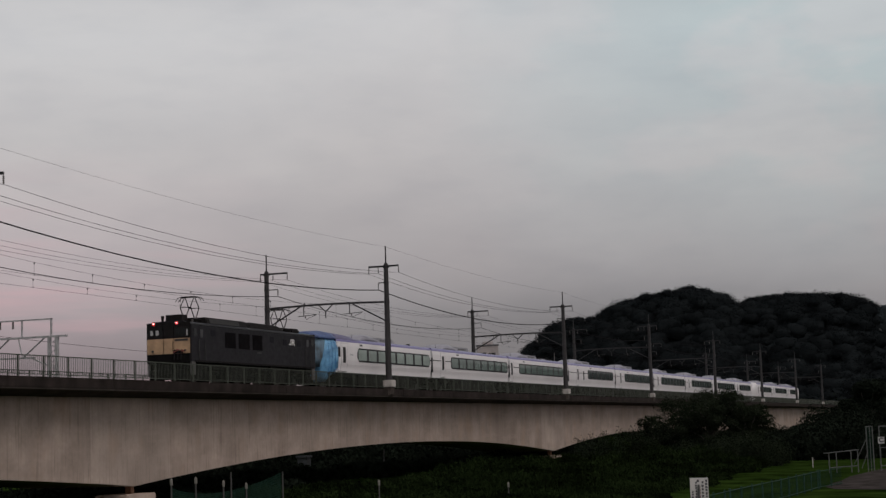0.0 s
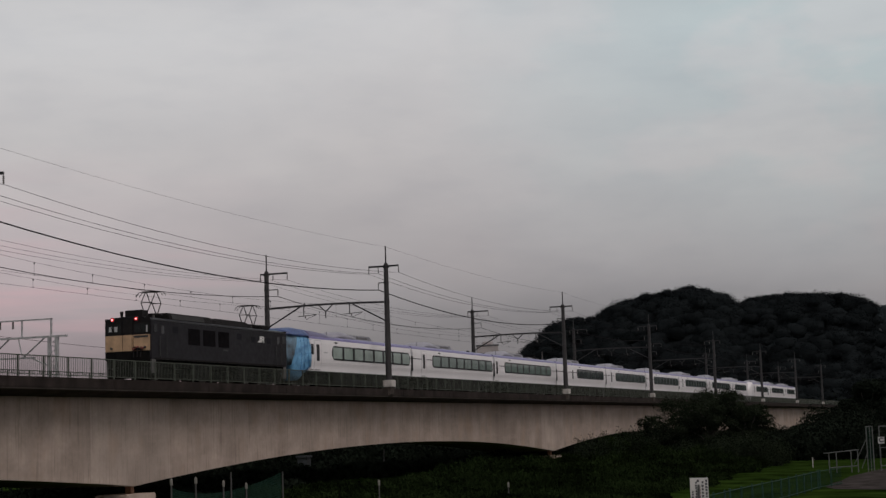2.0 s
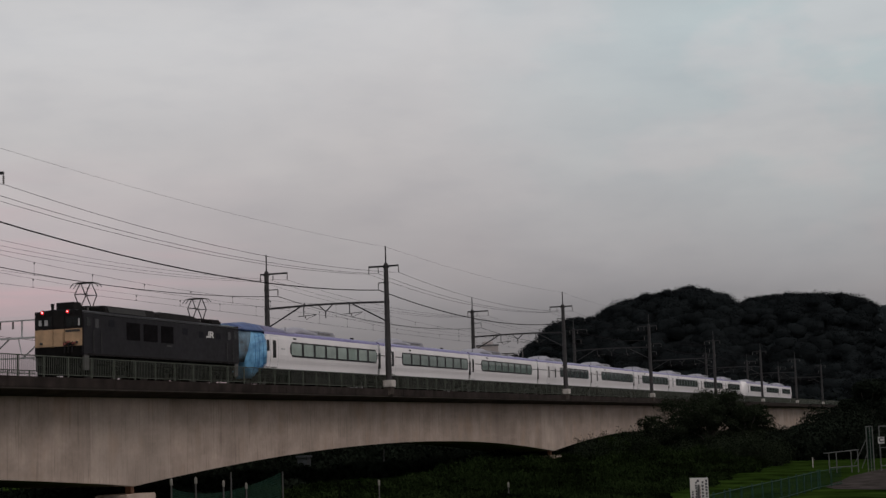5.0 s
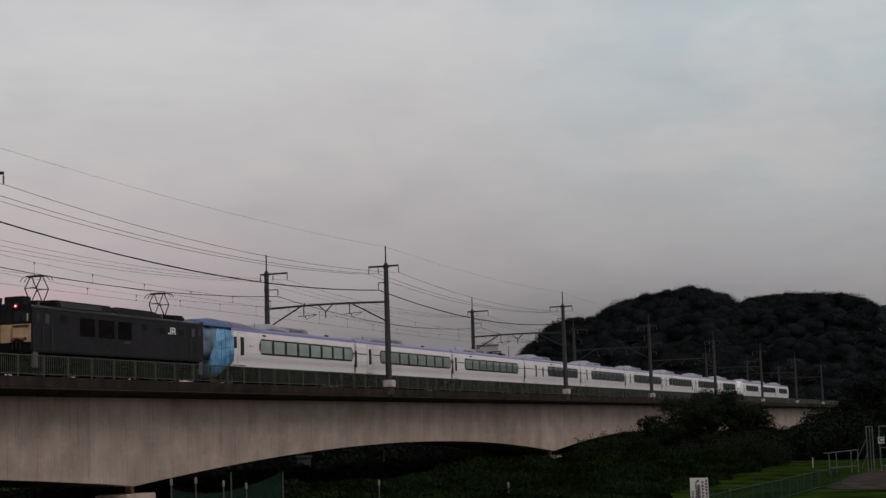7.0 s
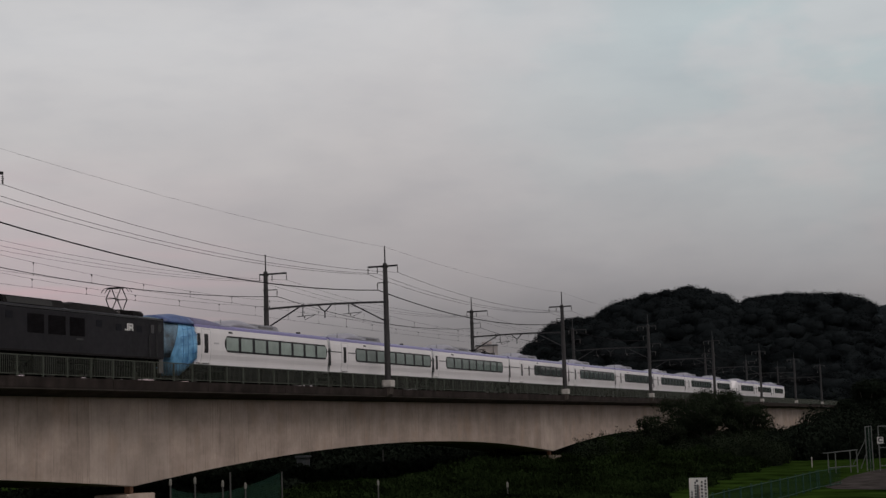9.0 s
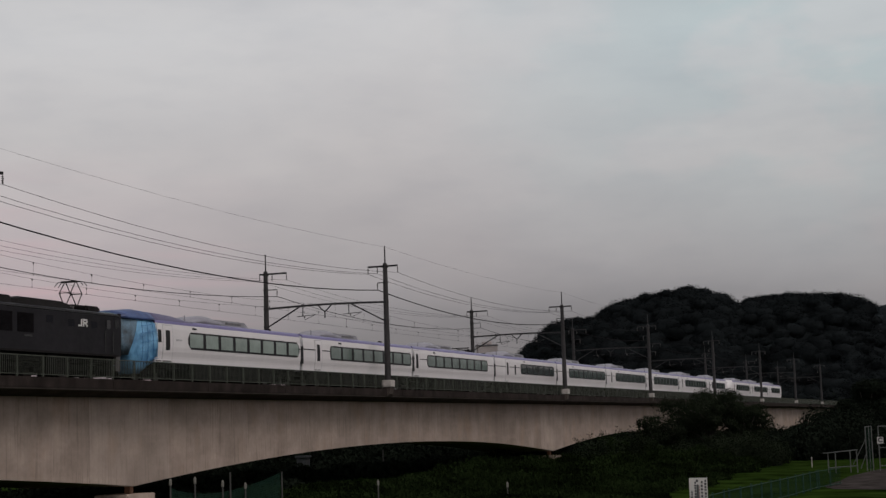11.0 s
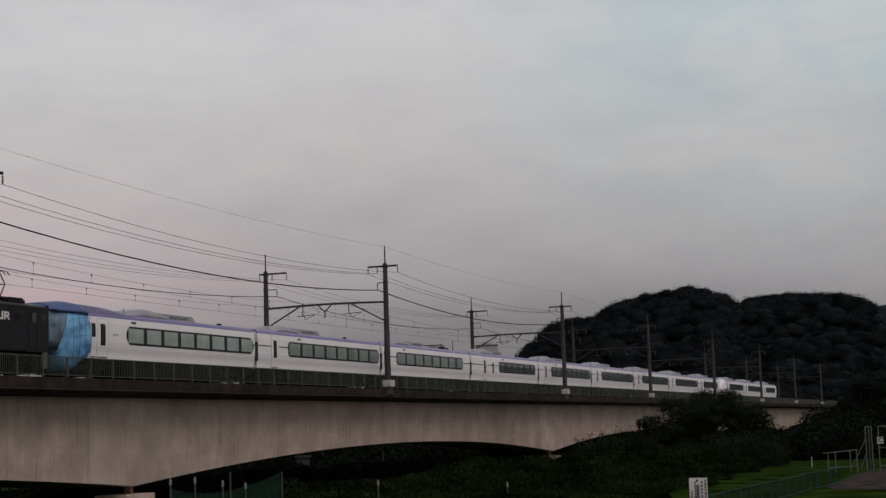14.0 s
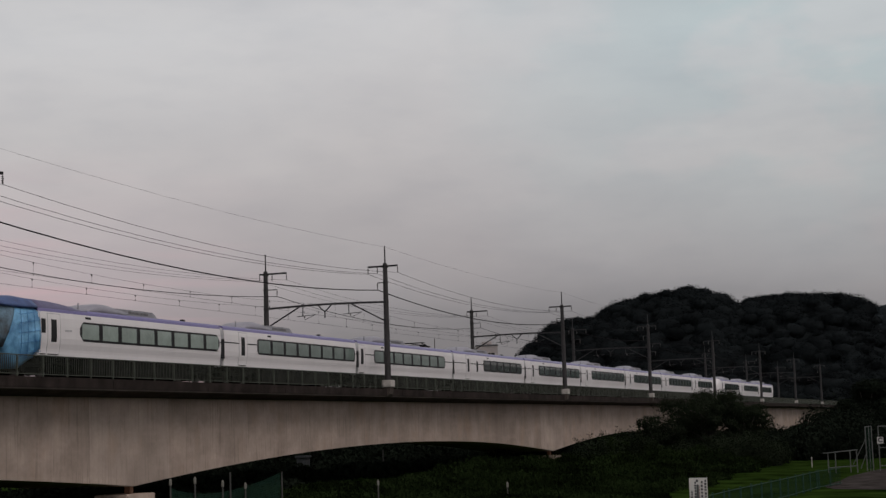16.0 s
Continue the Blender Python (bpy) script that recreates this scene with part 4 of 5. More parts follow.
    part("underfloor", Geo().box(a + 0.3, b - 0.3, -1.15, 1.15, 0.75, 1.08), UNDER, ob)
    mid = (a + b) / 2
    for x0, x1 in ((mid - 5.3, mid - 3.2), (mid - 3.12, mid - 0.5), (mid - 0.42, mid + 1.6), (mid + 1.68, mid + 5.2)):
        part("equipment_box", Geo().box(x0, x1, -1.28, 1.28, 0.16, 0.98), UNDER, ob, bevel=0.03)
    c0, c1 = (3.0, 17.2) if kind != "sheeted" else (0.2, 16.0)
    bogie(ob, c0), bogie(ob, c1)
    if kind == "sheeted":
        wrap(ob)
    if kind == "end_door":
        folded_pantograph(ob, 16.2)
    return ob


def folded_pantograph(ob, x):
    """A lowered pantograph with its insulators and a lightning arrester on the roof."""
    base = part("pantograph", Geo().box(-1.1, 1.1, -0.6, -0.5, 0, 0.08).box(-1.1, 1.1, 0.5, 0.6, 0, 0.08).box(-0.9, -0.8, -0.5, 0.5, 0, 0.08).box(0.8, 0.9, -0.5, 0.5, 0, 0.08),
                UNDER, ob, "dark folded pantograph on the roof", at=(x, 0, 3.64))
    g = Geo()
    for y in (-0.25, 0.25):
        g.tube((-0.9, y, 0.12), (1.2, y, 0.18), 0.035, n=6).tube((1.2, y, 0.18), (-1.0, y * 2, 0.27), 0.028, n=6)
    part("arm", g, UNDER, base)
    part("pan_head", Geo().box(-1.1, -1.0, -0.8, 0.8, 0.24, 0.30).box(-0.8, -0.7, -0.8, 0.8, 0.24, 0.30), UNDER, base)
    for dx in (-0.85, 0.85):
        for y in (-0.55, 0.55):
            part("insulator", Geo().tube((dx, y, -0.2), (dx, y, 0), 0.08, 0.06, 8), INSULATOR, base)
    part("arrester", Geo().tube((2.2, -0.6, -0.2), (2.2, -0.6, 0.75), 0.05, 0.035, 8), INSULATOR, base)
    part("switch_box", Geo().box(-2.9, -1.5, -0.7, 0.7, -0.16, 0.02), CAR_UNIT, base, bevel=0.04)


def wrap(ob):
    """Blue sheets, ropes and a grey net tied round the leading nose."""
    def ring(x, w, top, low, seed):
        pts = []
        for y, z in ((-1.0, low), (-1.32, low + 0.35), (-1.47, 1.35), (-1.50, 2.1), (-1.47, 2.8), (-1.38, 3.3), (-1.05, 3.62), (-0.5, 3.74), (0, 3.78)):
            zz = low + (z - low) * (top - low) / (3.78 - low)
            j = 0.045 * noise.noise(Vector((x * 1.9, zz * 1.7, seed)))
            pts.append((x, y * w + (j if y < 0 else 0), zz + j))
        return pts + [(x, -y, z) for x, y, z in reversed(pts[:-1])]

    secs = []
    for k in range(17):
        u = k / 16
        x = 0.06 - 3.2 * u
        secs.append(ring(x, 1.0 - 0.12 * u ** 3, 3.60 + 0.12 * math.sin(math.pi * min(1, u * 1.2)), 1.0 - 0.62 * min(1, u * 2.6) + 0.80 * max(0, (u - 0.55) / 0.45) ** 1.5, 1.0))
    sheet = part("blue_sheet", Geo().loft(secs), TARP, ob, "blue plastic sheet tied round the nose", smooth=True)
    # the net covers the front down a slanting edge
    secs = []
    for k in range(9):
        u = k / 8
        row = []
        for _, y, z in ring(-2.6, 1.0, 3.70, 1.15, 2.0):
            edge = -1.95 - 0.52 * (3.05 - min(z, 3.05))
            x = edge + (-3.32 - edge) * u
            v = (0.06 - x) / 3.2
            j = 0.03 * noise.noise(Vector((x * 3, z * 3, 5)))
            row.append((x, y * (1.02 - 0.12 * v ** 3) + j, z))
        secs.append(row)
    part("grey_net", Geo().loft(secs), NET_GREY, ob, "grey net over the front of the nose", smooth=True)

    def hood(xa, xb, za, zb, wide):
        rows = []
        for k in range(9):
            u = k / 8
            x = xa + (xb - xa) * u
            top = za + (zb - za) * u + 0.10 * math.sin(math.pi * u)
            rows.append([(x, y, z + 0.03 * noise.noise(Vector((x * 2, y * 3, 1)))) for y, z in
                         ((-wide, 3.32), (-wide + 0.06, 3.46), (-1.05, top - 0.13), (-0.5, top), (0.5, top), (1.05, top - 0.13), (wide - 0.06, 3.46), (wide, 3.32))])
        return Geo().loft(rows)
    part("top_cover", hood(-0.1, -3.25, 3.90, 3.72, 1.45), TARP_DARK, ob, "dark blue cover over the nose top", smooth=True)
    part("cab_roof", hood(-0.1, 4.4, 3.88, 3.60, 1.36), CAB_ROOF, ob, "dull violet raised cab roof", smooth=True)
    for z in (1.25, 1.75, 2.25, 2.75, 3.15):
        part("rope", Geo().path([(0.05 - 0.3 * k, -1.512 + 0.012 * math.sin(k * 2.1), z - 0.03 * k + 0.02 * math.sin(k)) for k in range(7)], 0.012), ROPE, sheet)
    for x in (-0.45, -1.0, -1.55):
        part("rope", Geo().path([(x, -1.36, 0.9), (x, -1.49, 1.35), (x, -1.515, 2.1), (x, -1.49, 2.8), (x, -1.42, 3.25)], 0.011), ROPE, sheet)
    part("coupler_guard", Geo().box(-3.25, -2.55, -0.35, 0.35, 0.7, 1.1), UNDER, ob, bevel=0.05)


CAR_FAIRING = material("fairing_lilac", (0.27, 0.265, 0.31), 0.5, vary=0.08, scale=1.0)
CAR_GRILLE = material("unit_grille", (0.16, 0.16, 0.17), 0.7, vary=0.3, scale=5)
GLASS_TEAL = material("teal_pane", (0.15, 0.195, 0.178), 0.10, vary=0.12, scale=0.7, spec=0.6)
GLASS_SMOKE = material("smoked_pane", (0.055, 0.065, 0.062), 0.10, vary=0.12, scale=0.7, spec=0.6)
# far coaches' panes: the darker reflection at a grazing view is put into the colour
GLASS_GRAZING = material("grazing_pane", (0.085, 0.105, 0.100), 0.10, vary=0.12, scale=0.7, spec=0.6)
PANES = {"sheeted": GLASS_GREEN, "short_band": GLASS_SMOKE, "dimmed": GLASS_GRAZING, "nose_rear": GLASS_GRAZING, "nose_front": GLASS_GRAZING}
LABELS = {"end_door": "white express coach with its door at the leading end", "short_band": "white express coach with a short band of dark smoked windows",
          "middle": "white express coach with violet roof band and tinted windows", "dimmed": "white express coach with violet roof band, grazing reflection painted dim into its windows", "sheeted": "white express coach, its nose wrapped in blue sheets and net",
          "nose_front": "white express coach with a sloping cab at its leading end", "nose_rear": "white express coach with a sloping cab at its trailing end"}

START = 101.40         # where the first coach's white side begins at the clip's start
SPEED = 2.2275
TRAIN = []             # vehicle and its distance behind START
loco = make_loco()
TRAIN.append((loco, -20.74))
first = make_coach("sheeted")
TRAIN.append((first, 0.0))
middle = make_coach("middle")
# same coach as middle, panes coloured darker for the grazing view
dimmed = make_coach("dimmed")
tail = make_coach("nose_rear")
lead = make_coach("nose_front")
kinds = [middle, make_coach("end_door"), make_coach("short_band")] + [dimmed] * 4 + [tail, lead, dimmed, tail]
used = set()
for i, src in enumerate(kinds):
    if src in used:
        c = copy_thing(src, pose(0, 0, 0))
        for o in c.children_recursive:
            if o.name.startswith("wheelset"):
                WHEELS.append((o, o.location.x, 0.43))
    else:
        c = src
        used.add(src)
    TRAIN.append((c, 18.87 + 20.5 * i))

# ---- plants and the far bank ----


def leaf_cloud(g_v, g_f, centres, size, rnd, heart, loose=0.55, blade=0.0):
    """Adds one bent leaf clump at each centre, facing loosely outward from the heart of its puff."""
    n = len(centres)
    k = sum(len(a) for a in g_v)
    d = centres - np.array(heart)
    d /= np.linalg.norm(d, axis=1)[:, None] + 1e-6
    d += loose * rnd.normal(size=(n, 3))
    d /= np.linalg.norm(d, axis=1)[:, None]
    u = np.cross(d, rnd.normal(size=(n, 3)))
    if blade:
        u = np.array((0, 0, 1.0)) + (1 - blade) * rnd.normal(size=(n, 3))
    u /= np.linalg.norm(u, axis=1)[:, None]
    w = np.cross(d, u)
    s = size * rnd.uniform(0.6, 1.3, (n, 1))
    thin = 0.6 - 0.38 * blade
    quad = np.stack([centres - u * s, centres - w * s * thin + d * s * 0.2, centres + u * s, centres + w * s * thin + d * s * 0.2], 1)
    g_v.append(quad.reshape(-1, 3))
    g_f.append((np.arange(n)[:, None] * 4 + np.arange(4)[None]) + k)


def cloud_mesh(name, g_v, g_f, mat):
    v, f = np.concatenate(g_v), np.concatenate(g_f)
    me = bpy.data.meshes.new(name)
    me.from_pydata(v.tolist(), [], f.tolist())
    me.materials.append(mat)
    return me


def puff(rnd, centre, radius, n, fill=0.75):
    """Points in the outer shell of an uneven, flattened puff."""
    p = rnd.normal(size=(n, 3))
    p /= np.linalg.norm(p, axis=1)[:, None]
    lump = 1 + 0.25 * np.sin(p[:, :1] * 5 + centre[0]) * np.cos(p[:, 1:2] * 4 + centre[1])
    return np.array(centre) + p * np.array(radius) * lump * rnd.uniform(fill, 1.0, (n, 1)) ** 0.5


def make_tree(x, y, height, spread, seed, leaves, label, size=0.17, low=0.25, leaf=LEAF):
    rnd = np.random.default_rng(seed)
    r = random.Random(seed)
    ob = thing("tree", label, "tree", "trees by the river", at=(x, y, rise(x, y) - 0.05))
    trunk = Geo()
    top = height * 0.62
    pts = [Vector((0, 0, 0))]
    for k in range(1, 6):
        pts.append(Vector((r.uniform(-0.15, 0.15) * k * 0.5, r.uniform(-0.15, 0.15) * k * 0.5, top * k / 5)))
    base = 0.045 * height
    for k in range(5):
        trunk.tube(pts[k], pts[k + 1], base * (1 - k * 0.16), base * (1 - (k + 1) * 0.16), 9, caps=False)
    part("trunk", trunk, BARK, ob)
    tips = []
    for k in range(19):
        a = k * 2.4 + r.uniform(-0.3, 0.3)
        s0 = pts[2].lerp(pts[5], (k % 6) / 6)
        reach = spread * r.uniform(0.45, 0.95)
        z = height * (low + (0.98 - low) * r.random() ** 0.8)
        reach *= math.sin(math.pi * min(0.98, 0.22 + 0.72 * (z / height - low) / (1 - low))) ** 0.6
        e = Vector((math.cos(a) * reach, math.sin(a) * reach, z))
        m = s0.lerp(e, 0.5) + Vector((0, 0, 0.06 * height))
        part("limb", Geo().tube(s0, m, base * 0.42, base * 0.26, 6, False).tube(m, e, base * 0.26, base * 0.08, 6, False), BARK, ob)
        tips.append(e)
        tips.append(m)
    gv, gf = [], []
    for e in tips:
        rr = spread * r.uniform(0.13, 0.29)
        leaf_cloud(gv, gf, puff(rnd, e, (rr, rr, rr * 0.75), leaves // len(tips), 0.3), size, rnd, e)
    top_puff = puff(rnd, (0, 0, height * 0.82), (spread * 0.36, spread * 0.4, height * 0.13), leaves // 12, 0.3)
    leaf_cloud(gv, gf, top_puff, size, rnd, (0, 0, height * 0.75))
    part("crown", cloud_mesh("crown", gv, gf, leaf), leaf, ob)
    return ob


def make_scrub(label, spots, per, size, mat, seed, blade=0.0):
    """A belt of bushes; spots: x, y, height, radius."""
    rnd = np.random.default_rng(seed)
    gv, gf = [], []
    for x, y, h, r in spots:
        n = int(per * r)
        c = puff(rnd, (x, y, rise(x, y) + h * 0.42), (r, r, h * 0.56), n, 0.35)
        c[:, 2] = np.maximum(c[:, 2], 0.05)
        leaf_cloud(gv, gf, c, size, rnd, (x, y, h * 0.2), blade=blade)
    return tagged(part("scrub", cloud_mesh("scrub", gv, gf, mat), mat), label, "bushes", kind="stuff")


HILL = ((-260, 20), (-120, 22), (-20, 24), (30, 27), (44, 30), (48.5, 35), (51, 43.4), (52, 43.8), (62, 46.2), (74, 46.1), (80, 47.1), (93, 46.2), (99, 44.2), (104, 47.9),
        (114, 51.3), (125, 50.9), (143, 48.0), (154, 42.0), (169, 41.0), (175, 36.5), (186, 25.9), (196, 21), (215, 14), (250, 7), (330, 4))


HOUSES = ((580, 47.1, 3.0), (520, 128.5, 4.0), (500, 99.0, 4.0))


def ridge(y):
    for (y0, h0), (y1, h1) in zip(HILL, HILL[1:]):
        if y0 <= y <= y1:
            return h0 + (h1 - h0) * (y - y0) / (y1 - y0)
    return HILL[0][1] if y < HILL[0][0] else HILL[-1][1]


def hill_height(x, y):
    """Ground of the wooded hill; the crowns stand on it."""
    yr = y * 600 / max(x, 420)
    k = min(1, max(0, (x - 415) / 185))
    k = k * k * (3 - 2 * k)
    back = 1 - min(1, max(0, (x - 600) / 260)) ** 2 * 0.9
    return max(0.0, (ridge(yr) * x / 600 + 3.8 - 4.6) * k * back)


def crown_heart(g, centre, radius, seed):
    """The lumpy inner mass of one crown."""
    rows = []
    for i in range(1, 8):
        a = math.pi * i / 8
        for j in range(12):
            b = 2 * math.pi * j / 12
            d = Vector((math.sin(a) * math.cos(b), math.sin(a) * math.sin(b), math.cos(a)))
            m = 1 + 0.34 * noise.noise(d * 1.9 + Vector((seed * 1.7, 0, 0))) + 0.16 * noise.noise(d * 4.1 + Vector((0, seed * 2.3, 0)))
            rows.append((centre[0] + d.x * radius[0] * m, centre[1] + d.y * radius[1] * m, centre[2] + d.z * radius[2] * m))
    fs = [(i * 12 + j, i * 12 + (j + 1) % 12, (i + 1) * 12 + (j + 1) % 12, (i + 1) * 12 + j) for i in range(6) for j in range(12)]
    g.add(rows, fs + [tuple(range(12)), tuple(range(72, 84))[::-1]])


def make_hill():
    g = Geo()
    xs = [400 + 16 * i for i in range(30)]
    ys = [-300 + 15 * j for j in range(50)]
    n = len(ys)
    g.v = [(x, y, hill_height(x, y) - (0.3 if hill_height(x, y) < 0.01 else 0)) for x in xs for y in ys]
    g.f = [(i * n + j, (i + 1) * n + j, (i + 1) * n + j + 1, i * n + j + 1) for i in range(len(xs) - 1) for j in range(n - 1)]
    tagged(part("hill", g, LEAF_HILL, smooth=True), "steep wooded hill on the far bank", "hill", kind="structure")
    rnd = np.random.default_rng(11)
    r = random.Random(11)
    gv, gf = [], []
    core = Geo()
    for k in range(1900):
        x = r.uniform(420, 640)
        y = r.uniform(-40, 225) * x / 600
        h = hill_height(x, y)
        if h < 0.5 and x > 480:
            continue
        if any(abs(y * a / x - b) < 3.0 and a - 22 < x < a + 5 for a, b, _ in HOUSES):
            continue
        cr = r.uniform(2.2, 3.6) if r.random() < 0.35 else r.uniform(3.6, 6.4)
        up = 4.4 - cr * 0.64 + r.uniform(-1.1, 0.8)
        heart = (x, y, h + up - cr * 0.25)
        crown_heart(core, (x, y, h + up), (cr * 0.72, cr * 0.72, cr * 0.50), k)
        c = puff(rnd, (x, y, h + up), (cr * 1.02, cr * 1.02, cr * 0.70), 520, 0.5)
        c = c[c[:, 2] > h + up - cr * 0.30]
        leaf_cloud(gv, gf, c, 0.27, rnd, heart, 1.0)
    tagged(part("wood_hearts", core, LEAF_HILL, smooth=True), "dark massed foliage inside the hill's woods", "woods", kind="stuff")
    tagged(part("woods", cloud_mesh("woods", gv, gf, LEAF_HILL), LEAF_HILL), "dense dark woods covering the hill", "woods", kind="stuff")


def make_far_hill():
    """A wooded ridge beyond the hill, its haze painted into the leaf colour."""
    def top(y):
        return 80.0 + 2.2 * math.sin(y * 0.045) + 1.2 * math.sin(y * 0.13) - 0.05 * max(0, 60 - y)
    g = Geo()
    xs = [940 + 32 * i for i in range(10)]
    ys = [-260 + 20 * j for j in range(26)]
    n = len(ys)
    g.v = [(x, y, (top(y) - 4.5) * math.sin(math.pi / 2 * min(1, (x - 940) / 160)) - 0.4) for x in xs for y in ys]
    g.f = [(i * n + j, (i + 1) * n + j, (i + 1) * n + j + 1, i * n + j + 1) for i in range(len(xs) - 1) for j in range(n - 1)]
    tagged(part("far_hill", g, LEAF_HAZED, smooth=True), "wooded ridge far beyond the hill, haze painted into its colour", "hill", kind="structure")
    rnd = np.random.default_rng(12)
    r = random.Random(12)
    gv, gf = [], []
    for k in range(420):
        x, y = r.uniform(1010, 1120), r.uniform(40, 215)
        cr = r.uniform(3.5, 7.0)
        z = (top(y) - 4.5) * math.sin(math.pi / 2 * min(1, (x - 940) / 160))
        leaf_cloud(gv, gf, puff(rnd, (x, y, z + 1.0), (cr, cr, cr * 0.6), 130, 0.6), 0.9, rnd, (x, y, z), 0.2)
    tagged(part("far_woods", cloud_mesh("far_woods", gv, gf, LEAF_HAZED), LEAF_HAZED), "woods on the far ridge, haze painted into their colour", "woods", kind="stuff")


def make_house(x, y, z, w, d, h, turn, label):
    ob = thing("house", label, "house", "far houses", at=(x, y, z))
    ob.rotation_euler = (0, 0, radians(turn))
    part("wall", Geo().box(-w / 2, w / 2, -d / 2, d / 2, -2.0, h), HOUSE_WALL, ob, bevel=0.05)
    part("roof", Geo().prism([(-d / 2 - 0.5, h - 0.1), (0, h + d * 0.26), (d / 2 + 0.5, h - 0.1), (d / 2 + 0.5, h), (0, h + d * 0.3), (-d / 2 - 0.5, h)], -w / 2 - 0.4, w / 2 + 0.4), HOUSE_ROOF, ob)
    for k in range(3):
        for zz in (1.0, 3.6):
            if zz + 1.3 < h:
                a = -w / 2 + w * (k + 0.5) / 3
                f = part("window", Geo().box(a - 0.9, a + 0.9, -d / 2 - 0.06, -d / 2 + 0.02, zz, zz + 1.25), HOUSE_WALL, ob)
                part("pane", Geo().box(a - 0.8, a + 0.8, -d / 2 - 0.09, -d / 2 - 0.06, zz + 0.1, zz + 1.15), GLASS_DARK, f)
    return ob


BLOCK_WALL = material("block_wall", (0.36, 0.33, 0.33), 0.8, vary=0.1, scale=0.4, stain=0.3)


def make_block():
    """A far apartment block beyond the bridge."""
    ob = thing("apartment_block", "pale grey apartment block far behind the bridge", "apartment building", at=(452, 149.3, 0))
    ob.rotation_euler = (0, 0, radians(-70))
    part("wall", Geo().box(-3.2, 3.2, -3, 3, -1, 28.2), BLOCK_WALL, ob, bevel=0.1)
    part("roof", Geo().box(-3.35, 3.35, -3.15, 3.15, 28.2, 28.6), HOUSE_ROOF, ob, bevel=0.05)
    part("stair_tower", Geo().box(-1.4, 1.6, -2, 2, 28.6, 29.6), BLOCK_WALL, ob, bevel=0.05)
    for s in range(9):
        part("balcony", Geo().box(-3.0, 3.0, -4.0, -3.0, s * 2.9 + 0.9, s * 2.9 + 2.0), BLOCK_WALL, ob)
        for k in range(2):
            part("window", Geo().box(-2.6 + k * 2.8, -0.5 + k * 2.8, -3.04, -2.98, s * 2.9 + 1.0, s * 2.9 + 2.9), GLASS_DARK, ob)
    return ob


make_hill()
make_far_hill()
for hx, hy, hw in HOUSES:
    make_house(hx, hy, hill_height(hx, hy) - (1.8 if hy < 60 else 3.6), hw, hw * 0.8, 2.9, -75, "small pale house among the trees on the hill")
make_block()

make_tree(140, 26.0, 6.25, 4.9, 3, 30000, "broad dark riverside tree with an airy low crown", 0.075, 0.42)
make_tree(135.5, 29.9, 4.3, 3.3, 8, 13000, "smaller dark riverside tree beside the broad one", 0.075, 0.3)
make_tree(139.5, 22.6, 5.1, 2.9, 9, 13000, "low dark riverside tree with spreading limbs", 0.075, 0.36)
r5 = random.Random(5)
for k, (x, y, h, s) in enumerate(((215, 12, 8.5, 5.5), (232, 2, 9.0, 5.5), (250, 22, 9.0, 5.5), (262, -8, 9.5, 6), (275, 10, 10, 6), (300, 26, 10, 6), (310, -2, 11, 6.5),
                                  (335, 14, 11, 6.5), (350, 30, 11, 6), (365, -12, 12, 7))):
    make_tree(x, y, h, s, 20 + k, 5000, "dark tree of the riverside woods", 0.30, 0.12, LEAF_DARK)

TALL = ((52, 0.7), (80, 0.85), (86, 1.55), (95, 2.1), (103, 1.7), (112, 1.95), (122, 2.4), (130, 3.0), (160, 3.2))


def growth(x, y):
    """How tall the weeds and bushes stand on the river flat: low in front, high along the bridge."""
    bend = y / x
    most = 9.0
    if bend > 0.255:
        most = 3.8 - x * (0.0168 + 0.0145 * min(1, max(0, (bend - 0.34) / 0.06)))
    for (a, ha), (b, hb) in zip(TALL, TALL[1:]):
        if a <= x <= b:
            return min(max(0.35, most), (ha + (hb - ha) * (x - a) / (b - a)) * (0.40 + 0.60 * min(1, max(0, (y - 19) / 11))))
    return TALL[-1][1]


spots = []
for k in range(190):
    x, y = r5.uniform(53, 160), r5.uniform(29.0, 42.5)
    spots.append((x, y, growth(x, y) * r5.uniform(0.6, 1.02), r5.uniform(0.6, 1.7)))
for k in range(230):
    x = r5.uniform(53, 134)
    y = r5.uniform(17.5 + max(0, x - 80) * 0.05, 31.0)
    spots.append((x, y, growth(x, y) * r5.uniform(0.45, 0.95), r5.uniform(0.6, 1.8)))
make_scrub("dense bushes and tall grass below the bridge", spots, 620, 0.13, REED, 1, 0.4)
spots = [(x + r5.uniform(-0.5, 0.5), y + r5.uniform(-0.5, 0.5), h * r5.uniform(1.02, 1.16), r5.uniform(0.45, 0.8))
         for x, y, h in ((119.5, 32.3, 2.7), (120.5, 31.9, 3.0), (122, 31.4, 2.9), (123.5, 31.0, 2.9), (125, 30.5, 3.1), (126.5, 30.2, 3.1), (128, 29.6, 3.3), (130, 29.6, 3.2))]
spots += [(r5.uniform(131, 146), r5.uniform(19.5, 32.5), r5.uniform(1.8, 2.9), r5.uniform(0.8, 1.7)) for k in range(46)]
make_scrub("leafy dark bushes under the riverside trees", spots, 1300, 0.08, LEAF, 6)
spots = [(r5.uniform(62, 100), r5.uniform(45, 60), r5.uniform(0.5, 1.1), r5.uniform(1, 2)) for k in range(50)]
spots += [(r5.uniform(96, 270), r5.uniform(60, 105), r5.uniform(3.0, 5.0), r5.uniform(2.0, 3.6)) for k in range(260)]
spots += [(r5.uniform(84, 190), r5.uniform(51, 59), r5.uniform(0.9, 1.5), r5.uniform(1.0, 1.8)) for k in range(120)]
